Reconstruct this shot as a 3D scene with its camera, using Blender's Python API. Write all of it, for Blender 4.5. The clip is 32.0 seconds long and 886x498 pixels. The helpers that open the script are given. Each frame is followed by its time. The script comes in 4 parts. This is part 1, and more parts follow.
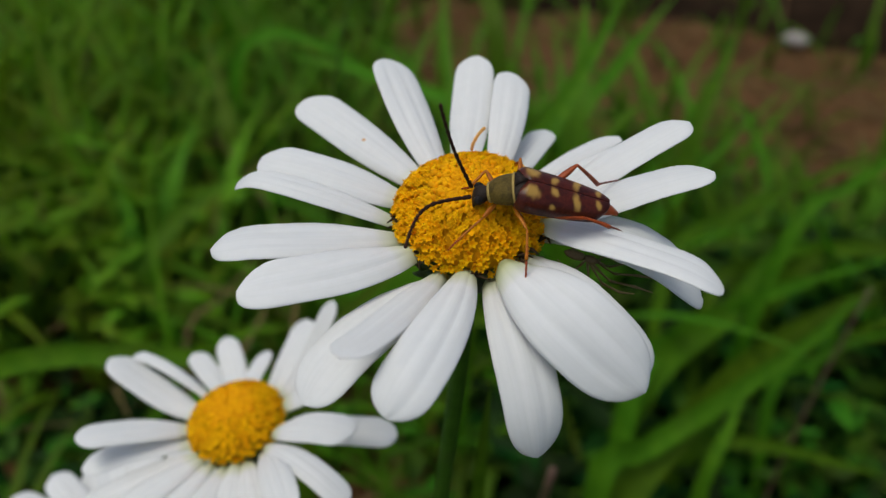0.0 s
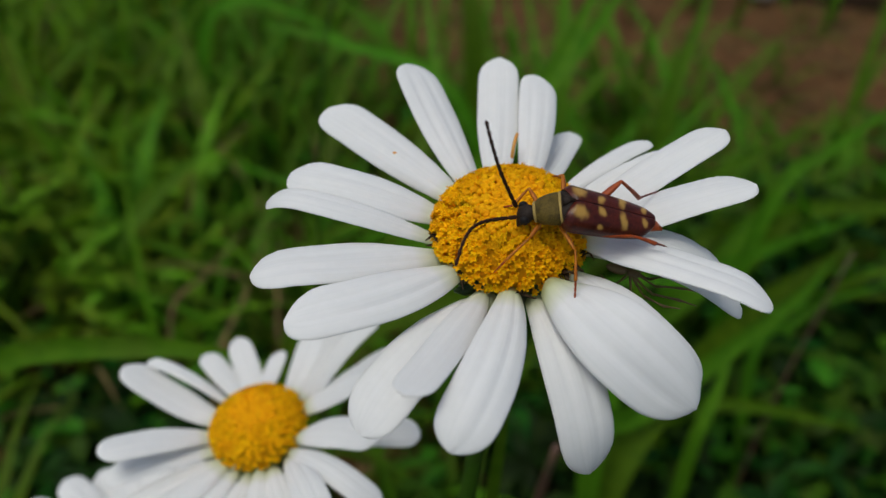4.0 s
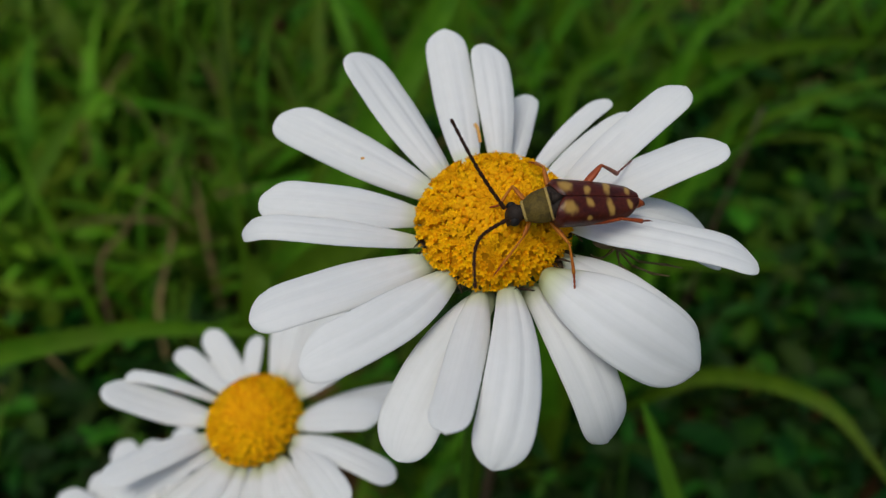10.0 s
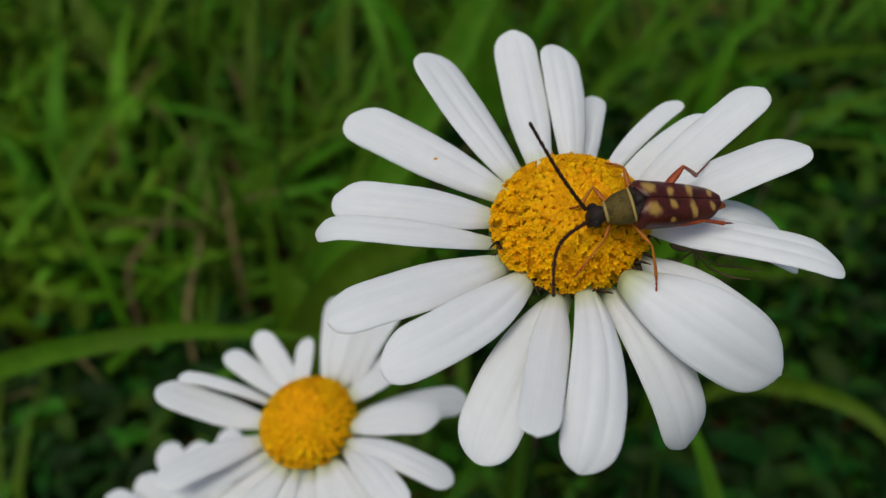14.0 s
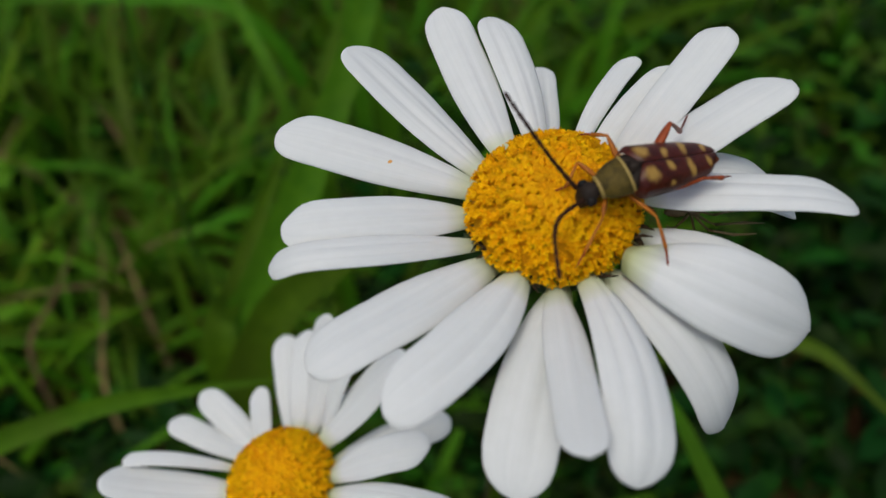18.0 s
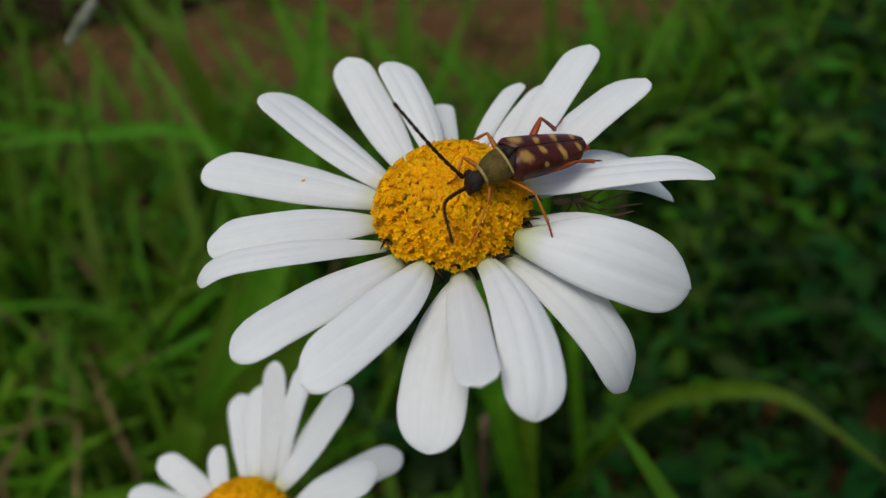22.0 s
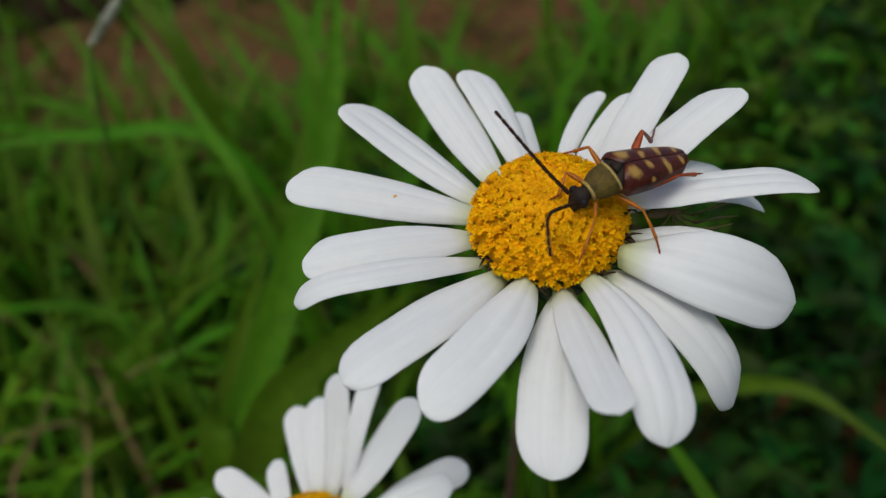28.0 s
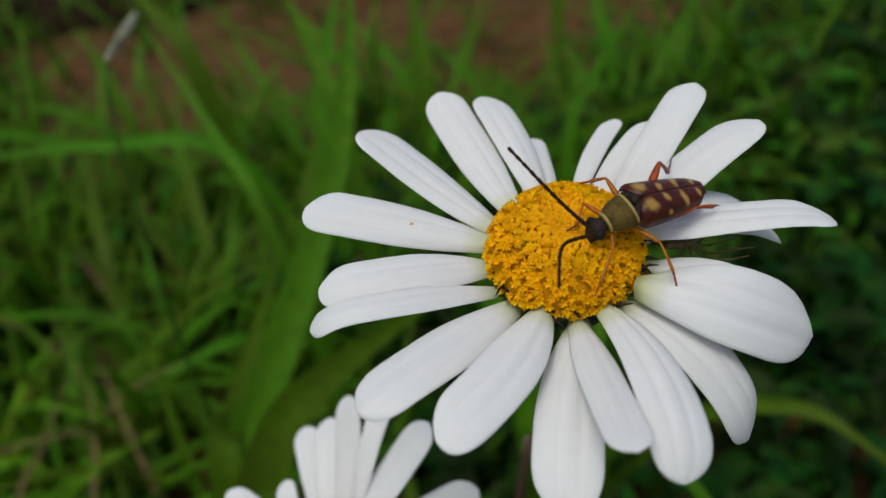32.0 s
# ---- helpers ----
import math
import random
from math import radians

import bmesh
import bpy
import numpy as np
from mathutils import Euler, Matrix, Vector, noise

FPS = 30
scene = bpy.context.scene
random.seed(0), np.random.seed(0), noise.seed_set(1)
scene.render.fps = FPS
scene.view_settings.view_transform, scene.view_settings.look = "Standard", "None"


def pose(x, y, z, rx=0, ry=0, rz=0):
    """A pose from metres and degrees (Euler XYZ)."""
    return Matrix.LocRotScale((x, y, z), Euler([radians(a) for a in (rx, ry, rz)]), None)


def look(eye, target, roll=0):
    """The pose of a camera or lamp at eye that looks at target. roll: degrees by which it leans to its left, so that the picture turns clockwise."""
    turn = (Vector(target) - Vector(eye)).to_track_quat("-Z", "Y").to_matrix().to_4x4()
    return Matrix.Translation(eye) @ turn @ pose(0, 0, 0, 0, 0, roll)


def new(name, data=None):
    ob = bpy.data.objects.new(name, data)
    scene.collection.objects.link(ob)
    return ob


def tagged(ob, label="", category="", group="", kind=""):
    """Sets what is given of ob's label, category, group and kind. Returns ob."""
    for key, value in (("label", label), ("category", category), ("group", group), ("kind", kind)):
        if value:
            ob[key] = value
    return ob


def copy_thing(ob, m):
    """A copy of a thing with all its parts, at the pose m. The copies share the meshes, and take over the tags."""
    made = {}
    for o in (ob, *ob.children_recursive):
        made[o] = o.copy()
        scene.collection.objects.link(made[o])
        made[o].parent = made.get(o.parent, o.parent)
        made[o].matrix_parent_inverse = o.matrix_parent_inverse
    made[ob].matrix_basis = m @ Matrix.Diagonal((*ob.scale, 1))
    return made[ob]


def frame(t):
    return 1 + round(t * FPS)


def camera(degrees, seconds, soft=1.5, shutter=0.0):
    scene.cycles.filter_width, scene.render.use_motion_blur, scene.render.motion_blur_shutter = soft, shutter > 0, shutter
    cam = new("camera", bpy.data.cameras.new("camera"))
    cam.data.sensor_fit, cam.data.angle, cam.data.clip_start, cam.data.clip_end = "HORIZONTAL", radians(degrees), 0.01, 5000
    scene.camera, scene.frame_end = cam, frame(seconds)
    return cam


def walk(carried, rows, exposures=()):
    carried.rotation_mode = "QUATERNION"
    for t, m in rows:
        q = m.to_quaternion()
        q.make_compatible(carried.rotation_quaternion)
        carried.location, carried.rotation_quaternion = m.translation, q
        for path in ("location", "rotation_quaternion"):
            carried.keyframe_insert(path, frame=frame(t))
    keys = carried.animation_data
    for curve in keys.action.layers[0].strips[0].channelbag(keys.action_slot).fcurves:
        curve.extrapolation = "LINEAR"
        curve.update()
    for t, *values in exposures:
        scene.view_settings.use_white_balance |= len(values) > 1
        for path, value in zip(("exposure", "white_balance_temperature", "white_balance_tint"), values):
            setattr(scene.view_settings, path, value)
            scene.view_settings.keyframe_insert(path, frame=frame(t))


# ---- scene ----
# The camera: a handheld close-up, 7 to 8 cm from the flower.
cam = camera(59.01, 32.0, soft=1.35)
METRES, EYE, TILT = 0.1125, 0.27, -35.0
ROWS = [
    (0.0, -0.0059, -0.0045, 0.0064, -0.75, -0.78, 0.64),
    (0.5, -0.0021, -0.0073, 0.0041, -0.96, -1.12, 0.76),
    (1.0, 0.0119, -0.0137, 0.0157, -0.83, -1.59, 0.96),
    (1.5, 0.0024, -0.0172, 0.0231, -0.37, -1.43, 0.64),
    (2.0, -0.0037, -0.0166, 0.0283, -0.38, -1.42, 0.69),
    (2.5, -0.0041, -0.0137, 0.0248, -0.59, -1.38, 0.68),
    (4.5, -0.0788, 0.0126, 0.0677, -5.93, -6.82, 4.50),
    (5.0, -0.0724, 0.0246, 0.0663, -9.29, -10.39, 7.41),
    (5.5, -0.0986, 0.0380, 0.1057, -10.45, -11.92, 8.48),
    (6.0, -0.1168, 0.0477, 0.1190, -11.04, -12.32, 9.18),
    (6.5, -0.1149, 0.0423, 0.1253, -12.28, -13.27, 9.25),
    (7.0, -0.1049, 0.0411, 0.1174, -12.34, -13.79, 9.73),
    (7.5, -0.1157, 0.0431, 0.1338, -11.77, -14.21, 9.91),
    (8.0, -0.1189, 0.0434, 0.1478, -11.87, -14.32, 9.95),
    (8.5, -0.1223, 0.0341, 0.1686, -11.51, -14.22, 10.41),
    (9.0, -0.1178, 0.0300, 0.1697, -11.50, -14.22, 10.37),
    (9.5, -0.1207, 0.0313, 0.1657, -11.03, -13.89, 10.39),
    (10.0, -0.1183, 0.0291, 0.1750, -11.24, -14.15, 10.73),
    (10.5, -0.1360, 0.0301, 0.1745, -11.01, -14.00, 10.38),
    (11.0, -0.1430, 0.0294, 0.1833, -10.77, -13.87, 10.36),
    (11.5, -0.1412, 0.0206, 0.1872, -10.61, -13.58, 10.37),
    (12.0, -0.1413, 0.0200, 0.1857, -10.79, -13.48, 10.63),
    (12.5, -0.1494, 0.0263, 0.1852, -10.78, -13.76, 10.77),
    (13.0, -0.1658, 0.0360, 0.1864, -10.61, -13.88, 10.60),
    (13.5, -0.1750, 0.0431, 0.1801, -10.32, -13.61, 10.41),
    (14.0, -0.1702, 0.0438, 0.1798, -10.29, -13.54, 10.58),
    (14.5, -0.1723, 0.0472, 0.1814, -10.59, -13.61, 10.84),
    (16.5, -0.2015, 0.1256, 0.1757, -17.27, -15.42, 15.39),
    (17.0, -0.2078, 0.1454, 0.1792, -17.52, -15.67, 15.88),
    (17.5, -0.2015, 0.1379, 0.1919, -17.80, -15.51, 16.51),
    (18.0, -0.2059, 0.1390, 0.1770, -19.87, -15.60, 18.88),
    (18.5, -0.1804, 0.1227, 0.1689, -20.94, -13.75, 22.37),
    (19.0, -0.1954, 0.1162, 0.1402, -21.83, -13.15, 23.01),
    (19.5, -0.1934, 0.1181, 0.1165, -23.14, -12.24, 24.98),
    (20.0, -0.2049, 0.1079, 0.0929, -23.79, -11.03, 24.86),
    (20.5, -0.2014, 0.0958, 0.0942, -23.87, -10.43, 25.45),
    (21.0, -0.2082, 0.0930, 0.0699, -22.97, -9.58, 24.96),
    (21.5, -0.2201, 0.0777, 0.0704, -23.00, -8.72, 24.65),
    (22.0, -0.2142, 0.0533, 0.0737, -22.35, -7.26, 24.15),
    (22.5, -0.2036, 0.0551, 0.0616, -21.22, -6.72, 24.36),
    (23.0, -0.2030, 0.0506, 0.0805, -21.31, -6.67, 24.45),
    (23.5, -0.2131, 0.0515, 0.0858, -21.43, -6.62, 24.28),
    (24.0, -0.2182, 0.0558, 0.0829, -21.53, -6.80, 24.39),
    (24.5, -0.2222, 0.0607, 0.0808, -21.72, -6.73, 24.12),
    (26.5, -0.2626, 0.0853, 0.1182, -23.60, -7.92, 24.86),
    (27.0, -0.2670, 0.0898, 0.1298, -24.04, -8.23, 24.60),
    (27.5, -0.2744, 0.0926, 0.1338, -24.29, -8.58, 24.73),
    (28.0, -0.2802, 0.1002, 0.1312, -23.89, -8.61, 24.64),
    (28.5, -0.2792, 0.0964, 0.1365, -23.79, -8.22, 24.61),
    (29.0, -0.2734, 0.0930, 0.1318, -23.88, -8.04, 24.39),
    (29.5, -0.2776, 0.0953, 0.1389, -23.86, -7.96, 24.19),
    (30.0, -0.2825, 0.1016, 0.1378, -23.58, -8.07, 23.87),
    (30.5, -0.2897, 0.1024, 0.1382, -23.32, -7.71, 23.68),
    (31.0, -0.2719, 0.0939, 0.1477, -23.07, -7.86, 24.23),
    (31.5, -0.2738, 0.0932, 0.1495, -23.21, -7.74, 24.16),
    (32.0, -0.2799, 0.1018, 0.1488, -23.24, -7.67, 24.03),
]

FRAME = pose(0, 0, EYE, TILT, 0, 0)
walk(cam, [(t, FRAME @ pose(METRES * x, METRES * y, METRES * z, 90 + pitch, roll, yaw)) for t, x, y, z, yaw, pitch, roll in ROWS],
     exposures=[(0, 0.0, 6480, 4), (2.5, -0.02, 6480, 4), (7, -0.13, 6480, 4), (13, -0.10, 6480, 4), (24, -0.09, 6480, 4), (32, -0.03, 6480, 4)])
cam.data.dof.use_dof = True
cam.data.dof.focus_distance = 0.072
cam.data.dof.aperture_fstop = 21.0

# Overcast daylight.
world = bpy.data.worlds.new("overcast_sky")
scene.world = world
world.use_nodes = True
wn = world.node_tree.nodes
sky = wn.new("ShaderNodeTexSky")
sky.sky_type, sky.sun_disc = "NISHITA", False
sky.sun_elevation, sky.sun_rotation = radians(73), radians(240)
sky.air_density, sky.dust_density, sky.ozone_density = 0.9, 4.0, 0.9
world.node_tree.links.new(sky.outputs[0], wn["Background"].inputs[0])
wn["Background"].inputs[1].default_value = 0.12
sun_data = bpy.data.lights.new("sun", "SUN")
sun_data.energy, sun_data.angle, sun_data.color = 1.1, radians(25), (1.0, 0.985, 0.955)
sun = new("sun", sun_data)
sun.matrix_world = look((-0.74, -0.42, 2.8), (0, 0, 0))


# ---- materials ----
def mix_node(nt, fac, a, b, blend="MIX"):
    m = nt.nodes.new("ShaderNodeMix")
    m.data_type, m.blend_type = "RGBA", blend
    for sock, v in ((0, fac), (6, a), (7, b)):
        if isinstance(v, (int, float)):
            m.inputs[sock].default_value = v
        elif isinstance(v, tuple):
            m.inputs[sock].default_value = (*v, 1)
        else:
            nt.links.new(v, m.inputs[sock])
    return m.outputs[2]


def ramp_node(nt, fac, lo, hi):
    r = nt.nodes.new("ShaderNodeMapRange")
    r.inputs[1].default_value, r.inputs[2].default_value = lo, hi
    nt.links.new(fac, r.inputs[0])
    return r.outputs[0]


def noise_node(nt, vec, scale, detail=4.0, rough=0.6):
    n = nt.nodes.new("ShaderNodeTexNoise")
    n.inputs["Scale"].default_value, n.inputs["Detail"].default_value, n.inputs["Roughness"].default_value = scale, detail, rough
    nt.links.new(vec, n.inputs["Vector"])
    return n.outputs["Fac"]


def surface(name, c1, c2, scale=400.0, rough=0.6, bump=0.3, big=60.0, c3=None, through_light=0.0, island=0.0, coat=0.0, stripes=0.0, sub=0.0, depth=0.0004, spec=0.5, foot=None):
    """A node material: two colours mixed by grain, a third in larger patches, fine relief, light passing through thin tissue."""
    m = bpy.data.materials.new(name)
    m.use_nodes = True
    nt = m.node_tree
    bsdf, out = nt.nodes["Principled BSDF"], nt.nodes["Material Output"]
    co = nt.nodes.new("ShaderNodeTexCoord")
    fine = noise_node(nt, co.outputs["Object"], scale)
    large = noise_node(nt, co.outputs["Object"], big, 3.0)
    col = mix_node(nt, ramp_node(nt, fine, 0.35, 0.65), c1, c2)
    if c3:
        col = mix_node(nt, ramp_node(nt, large, 0.48, 0.68), col, c3)
    if island:
        geo = nt.nodes.new("ShaderNodeNewGeometry")
        inf = nt.nodes.new("ShaderNodeObjectInfo")
        add = nt.nodes.new("ShaderNodeMath")
        add.operation = "ADD"
        nt.links.new(geo.outputs["Random Per Island"], add.inputs[0])
        nt.links.new(inf.outputs["Random"], add.inputs[1])
        fr = nt.nodes.new("ShaderNodeMath")
        fr.operation = "FRACT"
        nt.links.new(add.outputs[0], fr.inputs[0])
        hsv = nt.nodes.new("ShaderNodeHueSaturation")
        val = nt.nodes.new("ShaderNodeMapRange")
        val.inputs[3].default_value, val.inputs[4].default_value = 1 - island, 1 + island
        nt.links.new(fr.outputs[0], val.inputs[0])
        nt.links.new(val.outputs[0], hsv.inputs["Value"])
        hue = nt.nodes.new("ShaderNodeMapRange")
        hue.inputs[3].default_value, hue.inputs[4].default_value = 0.5 - 0.05 * island, 0.5 + 0.08 * island
        nt.links.new(fr.outputs[0], hue.inputs[0])
        nt.links.new(hue.outputs[0], hsv.inputs["Hue"])
        nt.links.new(col, hsv.inputs["Color"])
        col = hsv.outputs[0]
    height = fine
    if stripes:
        uv = nt.nodes.new("ShaderNodeUVMap")
        mp = nt.nodes.new("ShaderNodeMapping")
        mp.inputs["Scale"].default_value = (stripes, 0.6, 1)
        nt.links.new(uv.outputs[0], mp.inputs[0])
        height = noise_node(nt, mp.outputs[0], 1.0, 2.0)
        col = mix_node(nt, ramp_node(nt, height, 0.45, 0.75), col, mix_node(nt, 1.0, col, (0.95, 0.955, 0.95), "MULTIPLY"))
    if foot:
        uv2 = nt.nodes.new("ShaderNodeUVMap")
        sep = nt.nodes.new("ShaderNodeSeparateXYZ")
        nt.links.new(uv2.outputs[0], sep.inputs[0])
        col = mix_node(nt, ramp_node(nt, sep.outputs[1], 0.18, 0.02), col, foot)
    nt.links.new(col, bsdf.inputs["Base Color"])
    bsdf.inputs["Roughness"].default_value = rough
    bsdf.inputs["Specular IOR Level"].default_value = spec
    bsdf.inputs["Coat Weight"].default_value = coat
    bsdf.inputs["Coat Roughness"].default_value = 0.25
    if sub:
        bsdf.inputs["Subsurface Weight"].default_value = sub
        bsdf.inputs["Subsurface Scale"].default_value = 0.0006
    if bump:
        b = nt.nodes.new("ShaderNodeBump")
        b.inputs["Strength"].default_value, b.inputs["Distance"].default_value = bump, depth
        nt.links.new(height, b.inputs["Height"])
        nt.links.new(b.outputs[0], bsdf.inputs["Normal"])
    if through_light:
        tr = nt.nodes.new("ShaderNodeBsdfTranslucent")
        mx = nt.nodes.new("ShaderNodeMixShader")
        mx.inputs[0].default_value = through_light
        nt.links.new(col, tr.inputs[0])
        nt.links.new(bsdf.outputs[0], mx.inputs[1])
        nt.links.new(tr.outputs[0], mx.inputs[2])
        nt.links.new(mx.outputs[0], out.inputs[0])
    return m


M = {
    "petal": surface("petal_white", (0.82, 0.82, 0.81), (0.84, 0.84, 0.83), 900, 0.6, 0.2, 150, (0.81, 0.815, 0.81), 0.26, stripes=16.0, depth=0.00012, foot=(0.58, 0.63, 0.31)),
    "floret": surface("floret_yellow", (0.91, 0.455, 0.003), (0.95, 0.51, 0.004), 2500, 0.75, 0.2, 350, (0.87, 0.385, 0.003), 0.15, island=0.12, spec=0.08, sub=0.15, depth=0.0001),
    "floret_bud": surface("floret_orange", (0.88, 0.375, 0.003), (0.92, 0.42, 0.004), 2500, 0.7, 0.2, 200, (0.86, 0.335, 0.002), 0.15, island=0.10, spec=0.08, sub=0.15, depth=0.0001),
    "disc": surface("disc_ochre", (0.52, 0.24, 0.003), (0.62, 0.29, 0.004), 2500, 0.8, 0.4, 500, spec=0.08),
    "bract": surface("bract_green", (0.09, 0.16, 0.05), (0.13, 0.21, 0.07), 900, 0.6, 0.3, 300, (0.10, 0.09, 0.04)),
    "stem": surface("stem_green", (0.030, 0.085, 0.005), (0.046, 0.115, 0.008), 700, 0.55, 0.3, 120, (0.045, 0.085, 0.012), spec=0.12),
    "elytra": surface("elytra_maroon", (0.050, 0.0070, 0.0035), (0.078, 0.0120, 0.005), 4000, 0.34, 0.5, 900, (0.030, 0.0045, 0.0024), coat=0.08, depth=0.00006, spec=0.2),
    "pronotum": surface("pronotum_olive", (0.072, 0.048, 0.009), (0.122, 0.085, 0.017), 6000, 0.5, 0.6, 900, (0.045, 0.032, 0.009), spec=0.12, depth=0.00014),
    "beetle_black": surface("beetle_black", (0.011, 0.007, 0.005), (0.028, 0.018, 0.012), 5000, 0.6, 0.5, 900, spec=0.16, depth=0.00008),
    "antenna": surface("antenna_brown", (0.022, 0.009, 0.005), (0.040, 0.016, 0.008), 5000, 0.6, 0.4, 900, spec=0.10, depth=0.00006),
    "amber": surface("leg_amber", (0.36, 0.105, 0.003), (0.43, 0.14, 0.004), 4000, 0.45, 0.3, 900, (0.28, 0.065, 0.003), spec=0.3, depth=0.00006),
    "withered": surface("withered_brown", (0.028, 0.018, 0.010), (0.060, 0.038, 0.018), 3000, 0.8, 0.5, 700, spec=0.08),
    "beetle_leg": surface("leg_orange", (0.26, 0.040, 0.004), (0.32, 0.058, 0.006), 4000, 0.4, 0.3, 900, (0.19, 0.03, 0.004), spec=0.3, depth=0.00006),
    "leg_dark": surface("leg_brown", (0.12, 0.025, 0.012), (0.18, 0.04, 0.016), 4000, 0.45, 0.3, 900, depth=0.00006),
    "grass": surface("grass_green", (0.064, 0.150, 0.004), (0.100, 0.205, 0.007), 220, 0.6, 0.25, 25, (0.086, 0.150, 0.010), 0.34, island=0.38, spec=0.12),
    # The grass green again, lighter and yellower, for the plants on the left.
    "lighter": surface("young_green", (0.100, 0.195, 0.005), (0.140, 0.255, 0.008), 220, 0.6, 0.25, 25, (0.130, 0.190, 0.012), 0.34, island=0.38, spec=0.12),
    "straw": surface("dry_straw", (0.15, 0.10, 0.04), (0.22, 0.15, 0.06), 260, 0.8, 0.3, 40, (0.11, 0.065, 0.025), 0.1, island=0.3, spec=0.2),
    # Darker than living leaves: the shade of the undergrowth is put into this green.
    "weed_shade": surface("weed_green_shade", (0.0055, 0.019, 0.0012), (0.010, 0.033, 0.002), 300, 0.6, 0.3, 60, (0.022, 0.058, 0.003), 0.15, island=0.5, spec=0.1),
    "clover": surface("clover_green", (0.024, 0.066, 0.002), (0.044, 0.104, 0.004), 300, 0.6, 0.3, 60, (0.060, 0.13, 0.005), 0.2, island=0.45, spec=0.12),
    # Near-black brown that stands in for the shade beyond the bare soil.
    "bank_shade": surface("dark_bank_shade", (0.014, 0.008, 0.004), (0.030, 0.017, 0.009), 60, 0.95, 0.8, 12, depth=0.006, spec=0.1),
    "soil": surface("brown_soil", (0.074, 0.036, 0.012), (0.126, 0.064, 0.024), 90, 0.95, 1.0, 14, (0.094, 0.046, 0.017), depth=0.006, spec=0.15),
    "spider": surface("spider_tan", (0.15, 0.100, 0.040), (0.21, 0.145, 0.06), 4000, 0.6, 0.3, 900, (0.08, 0.06, 0.03), 0.1, depth=0.00005),
    "spider_dark": surface("spider_brown", (0.12, 0.085, 0.038), (0.17, 0.12, 0.05), 4000, 0.6, 0.3, 900, depth=0.00005),
    "larva": surface("larva_orange", (0.66, 0.30, 0.05), (0.74, 0.38, 0.08), 4000, 0.5, 0.3, 900, sub=0.2, depth=0.00005),
    "collar": surface("golden_hair", (0.30, 0.20, 0.045), (0.40, 0.28, 0.075), 6000, 0.6, 0.6, 900, depth=0.00008),
    "eye": surface("eye_black", (0.010, 0.009, 0.009), (0.018, 0.015, 0.014), 6000, 0.5, 0.4, 900, depth=0.00006, spec=0.12),
    "stalk": surface("stalk_purple", (0.09, 0.045, 0.03), (0.13, 0.07, 0.04), 500, 0.6, 0.3, 90, (0.07, 0.07, 0.03)),
    "chalk": surface("chalk_stone", (0.30, 0.27, 0.24), (0.42, 0.38, 0.34), 300, 0.8, 0.4, 60),
    "pale": surface("pale_seed", (0.32, 0.33, 0.24), (0.44, 0.44, 0.33), 900, 0.7, 0.4, 200, (0.20, 0.22, 0.12), 0.2),
}


def marked(m, layer, colour, amount=1.0):
    """Adds a marking to a material where the mesh carries it."""
    nt = m.node_tree
    bsdf = nt.nodes["Principled BSDF"]
    at = nt.nodes.new("ShaderNodeAttribute")
    at.attribute_name = layer
    old = bsdf.inputs["Base Color"].links[0].from_socket
    mul = nt.nodes.new("ShaderNodeMath")
    mul.operation = "MULTIPLY"
    mul.inputs[1].default_value = amount
    nt.links.new(at.outputs["Fac"], mul.inputs[0])
    nt.links.new(mix_node(nt, mul.outputs[0], old, colour), bsdf.inputs["Base Color"])


marked(M["elytra"], "spot", (0.40, 0.235, 0.052), 0.92)


# ---- mesh helpers ----
def finish(ob, material, smooth=True):
    for mt in material if isinstance(material, (list, tuple)) else [material]:
        ob.data.materials.append(mt)
    if smooth:
        ob.data.polygons.foreach_set("use_smooth", [True] * len(ob.data.polygons))
    return ob


def part(name, bm, material, parent=None, label=""):
    """Links a bmesh as one mesh object under a thing or a part."""
    me = bpy.data.meshes.new(name)
    bmesh.ops.recalc_face_normals(bm, faces=bm.faces)
    bm.to_mesh(me)
    bm.free()
    ob = finish(new(name, me), material)
    ob.parent = parent
    return tagged(ob, label) if label else ob


def thing(name, m, label, category, group="", kind=""):
    ob = new(name)
    ob.empty_display_size = 0.005
    ob.matrix_world = m
    return tagged(ob, label, category, group, kind)


def facing(centre, axis):
    """A frame at a point of the flower's surroundings with z along an axis; both in path units from the first eye."""
    n = Vector(axis).normalized()
    ex = (Vector((1, 0, 0)) - n * n.x).normalized()
    ey = n.cross(ex)
    m = Matrix((ex, ey, n)).transposed().to_4x4()
    m.translation = Vector(centre) * METRES
    return FRAME @ m


def tube(bm, points, radii, sides=8, squash=1.0, cap=True):
    """A tube along points, with a radius at each."""
    pts = [Vector(p) for p in points]
    rings = []
    side = None
    for i, p in enumerate(pts):
        t = (pts[min(i + 1, len(pts) - 1)] - pts[max(i - 1, 0)]).normalized()
        if side is None:
            side = t.orthogonal().normalized()
        side = (side - t * side.dot(t)).normalized()
        other = t.cross(side)
        r = radii[i] if not isinstance(radii, (int, float)) else radii
        rings.append([bm.verts.new(p + side * math.cos(2 * math.pi * k / sides) * r + other * math.sin(2 * math.pi * k / sides) * r * squash) for k in range(sides)])
    for a, b in zip(rings, rings[1:]):
        for k in range(sides):
            bm.faces.new((a[k], a[(k + 1) % sides], b[(k + 1) % sides], b[k]))
    if cap:
        bm.faces.new(rings[0][::-1])
        bm.faces.new(rings[-1])
    return rings


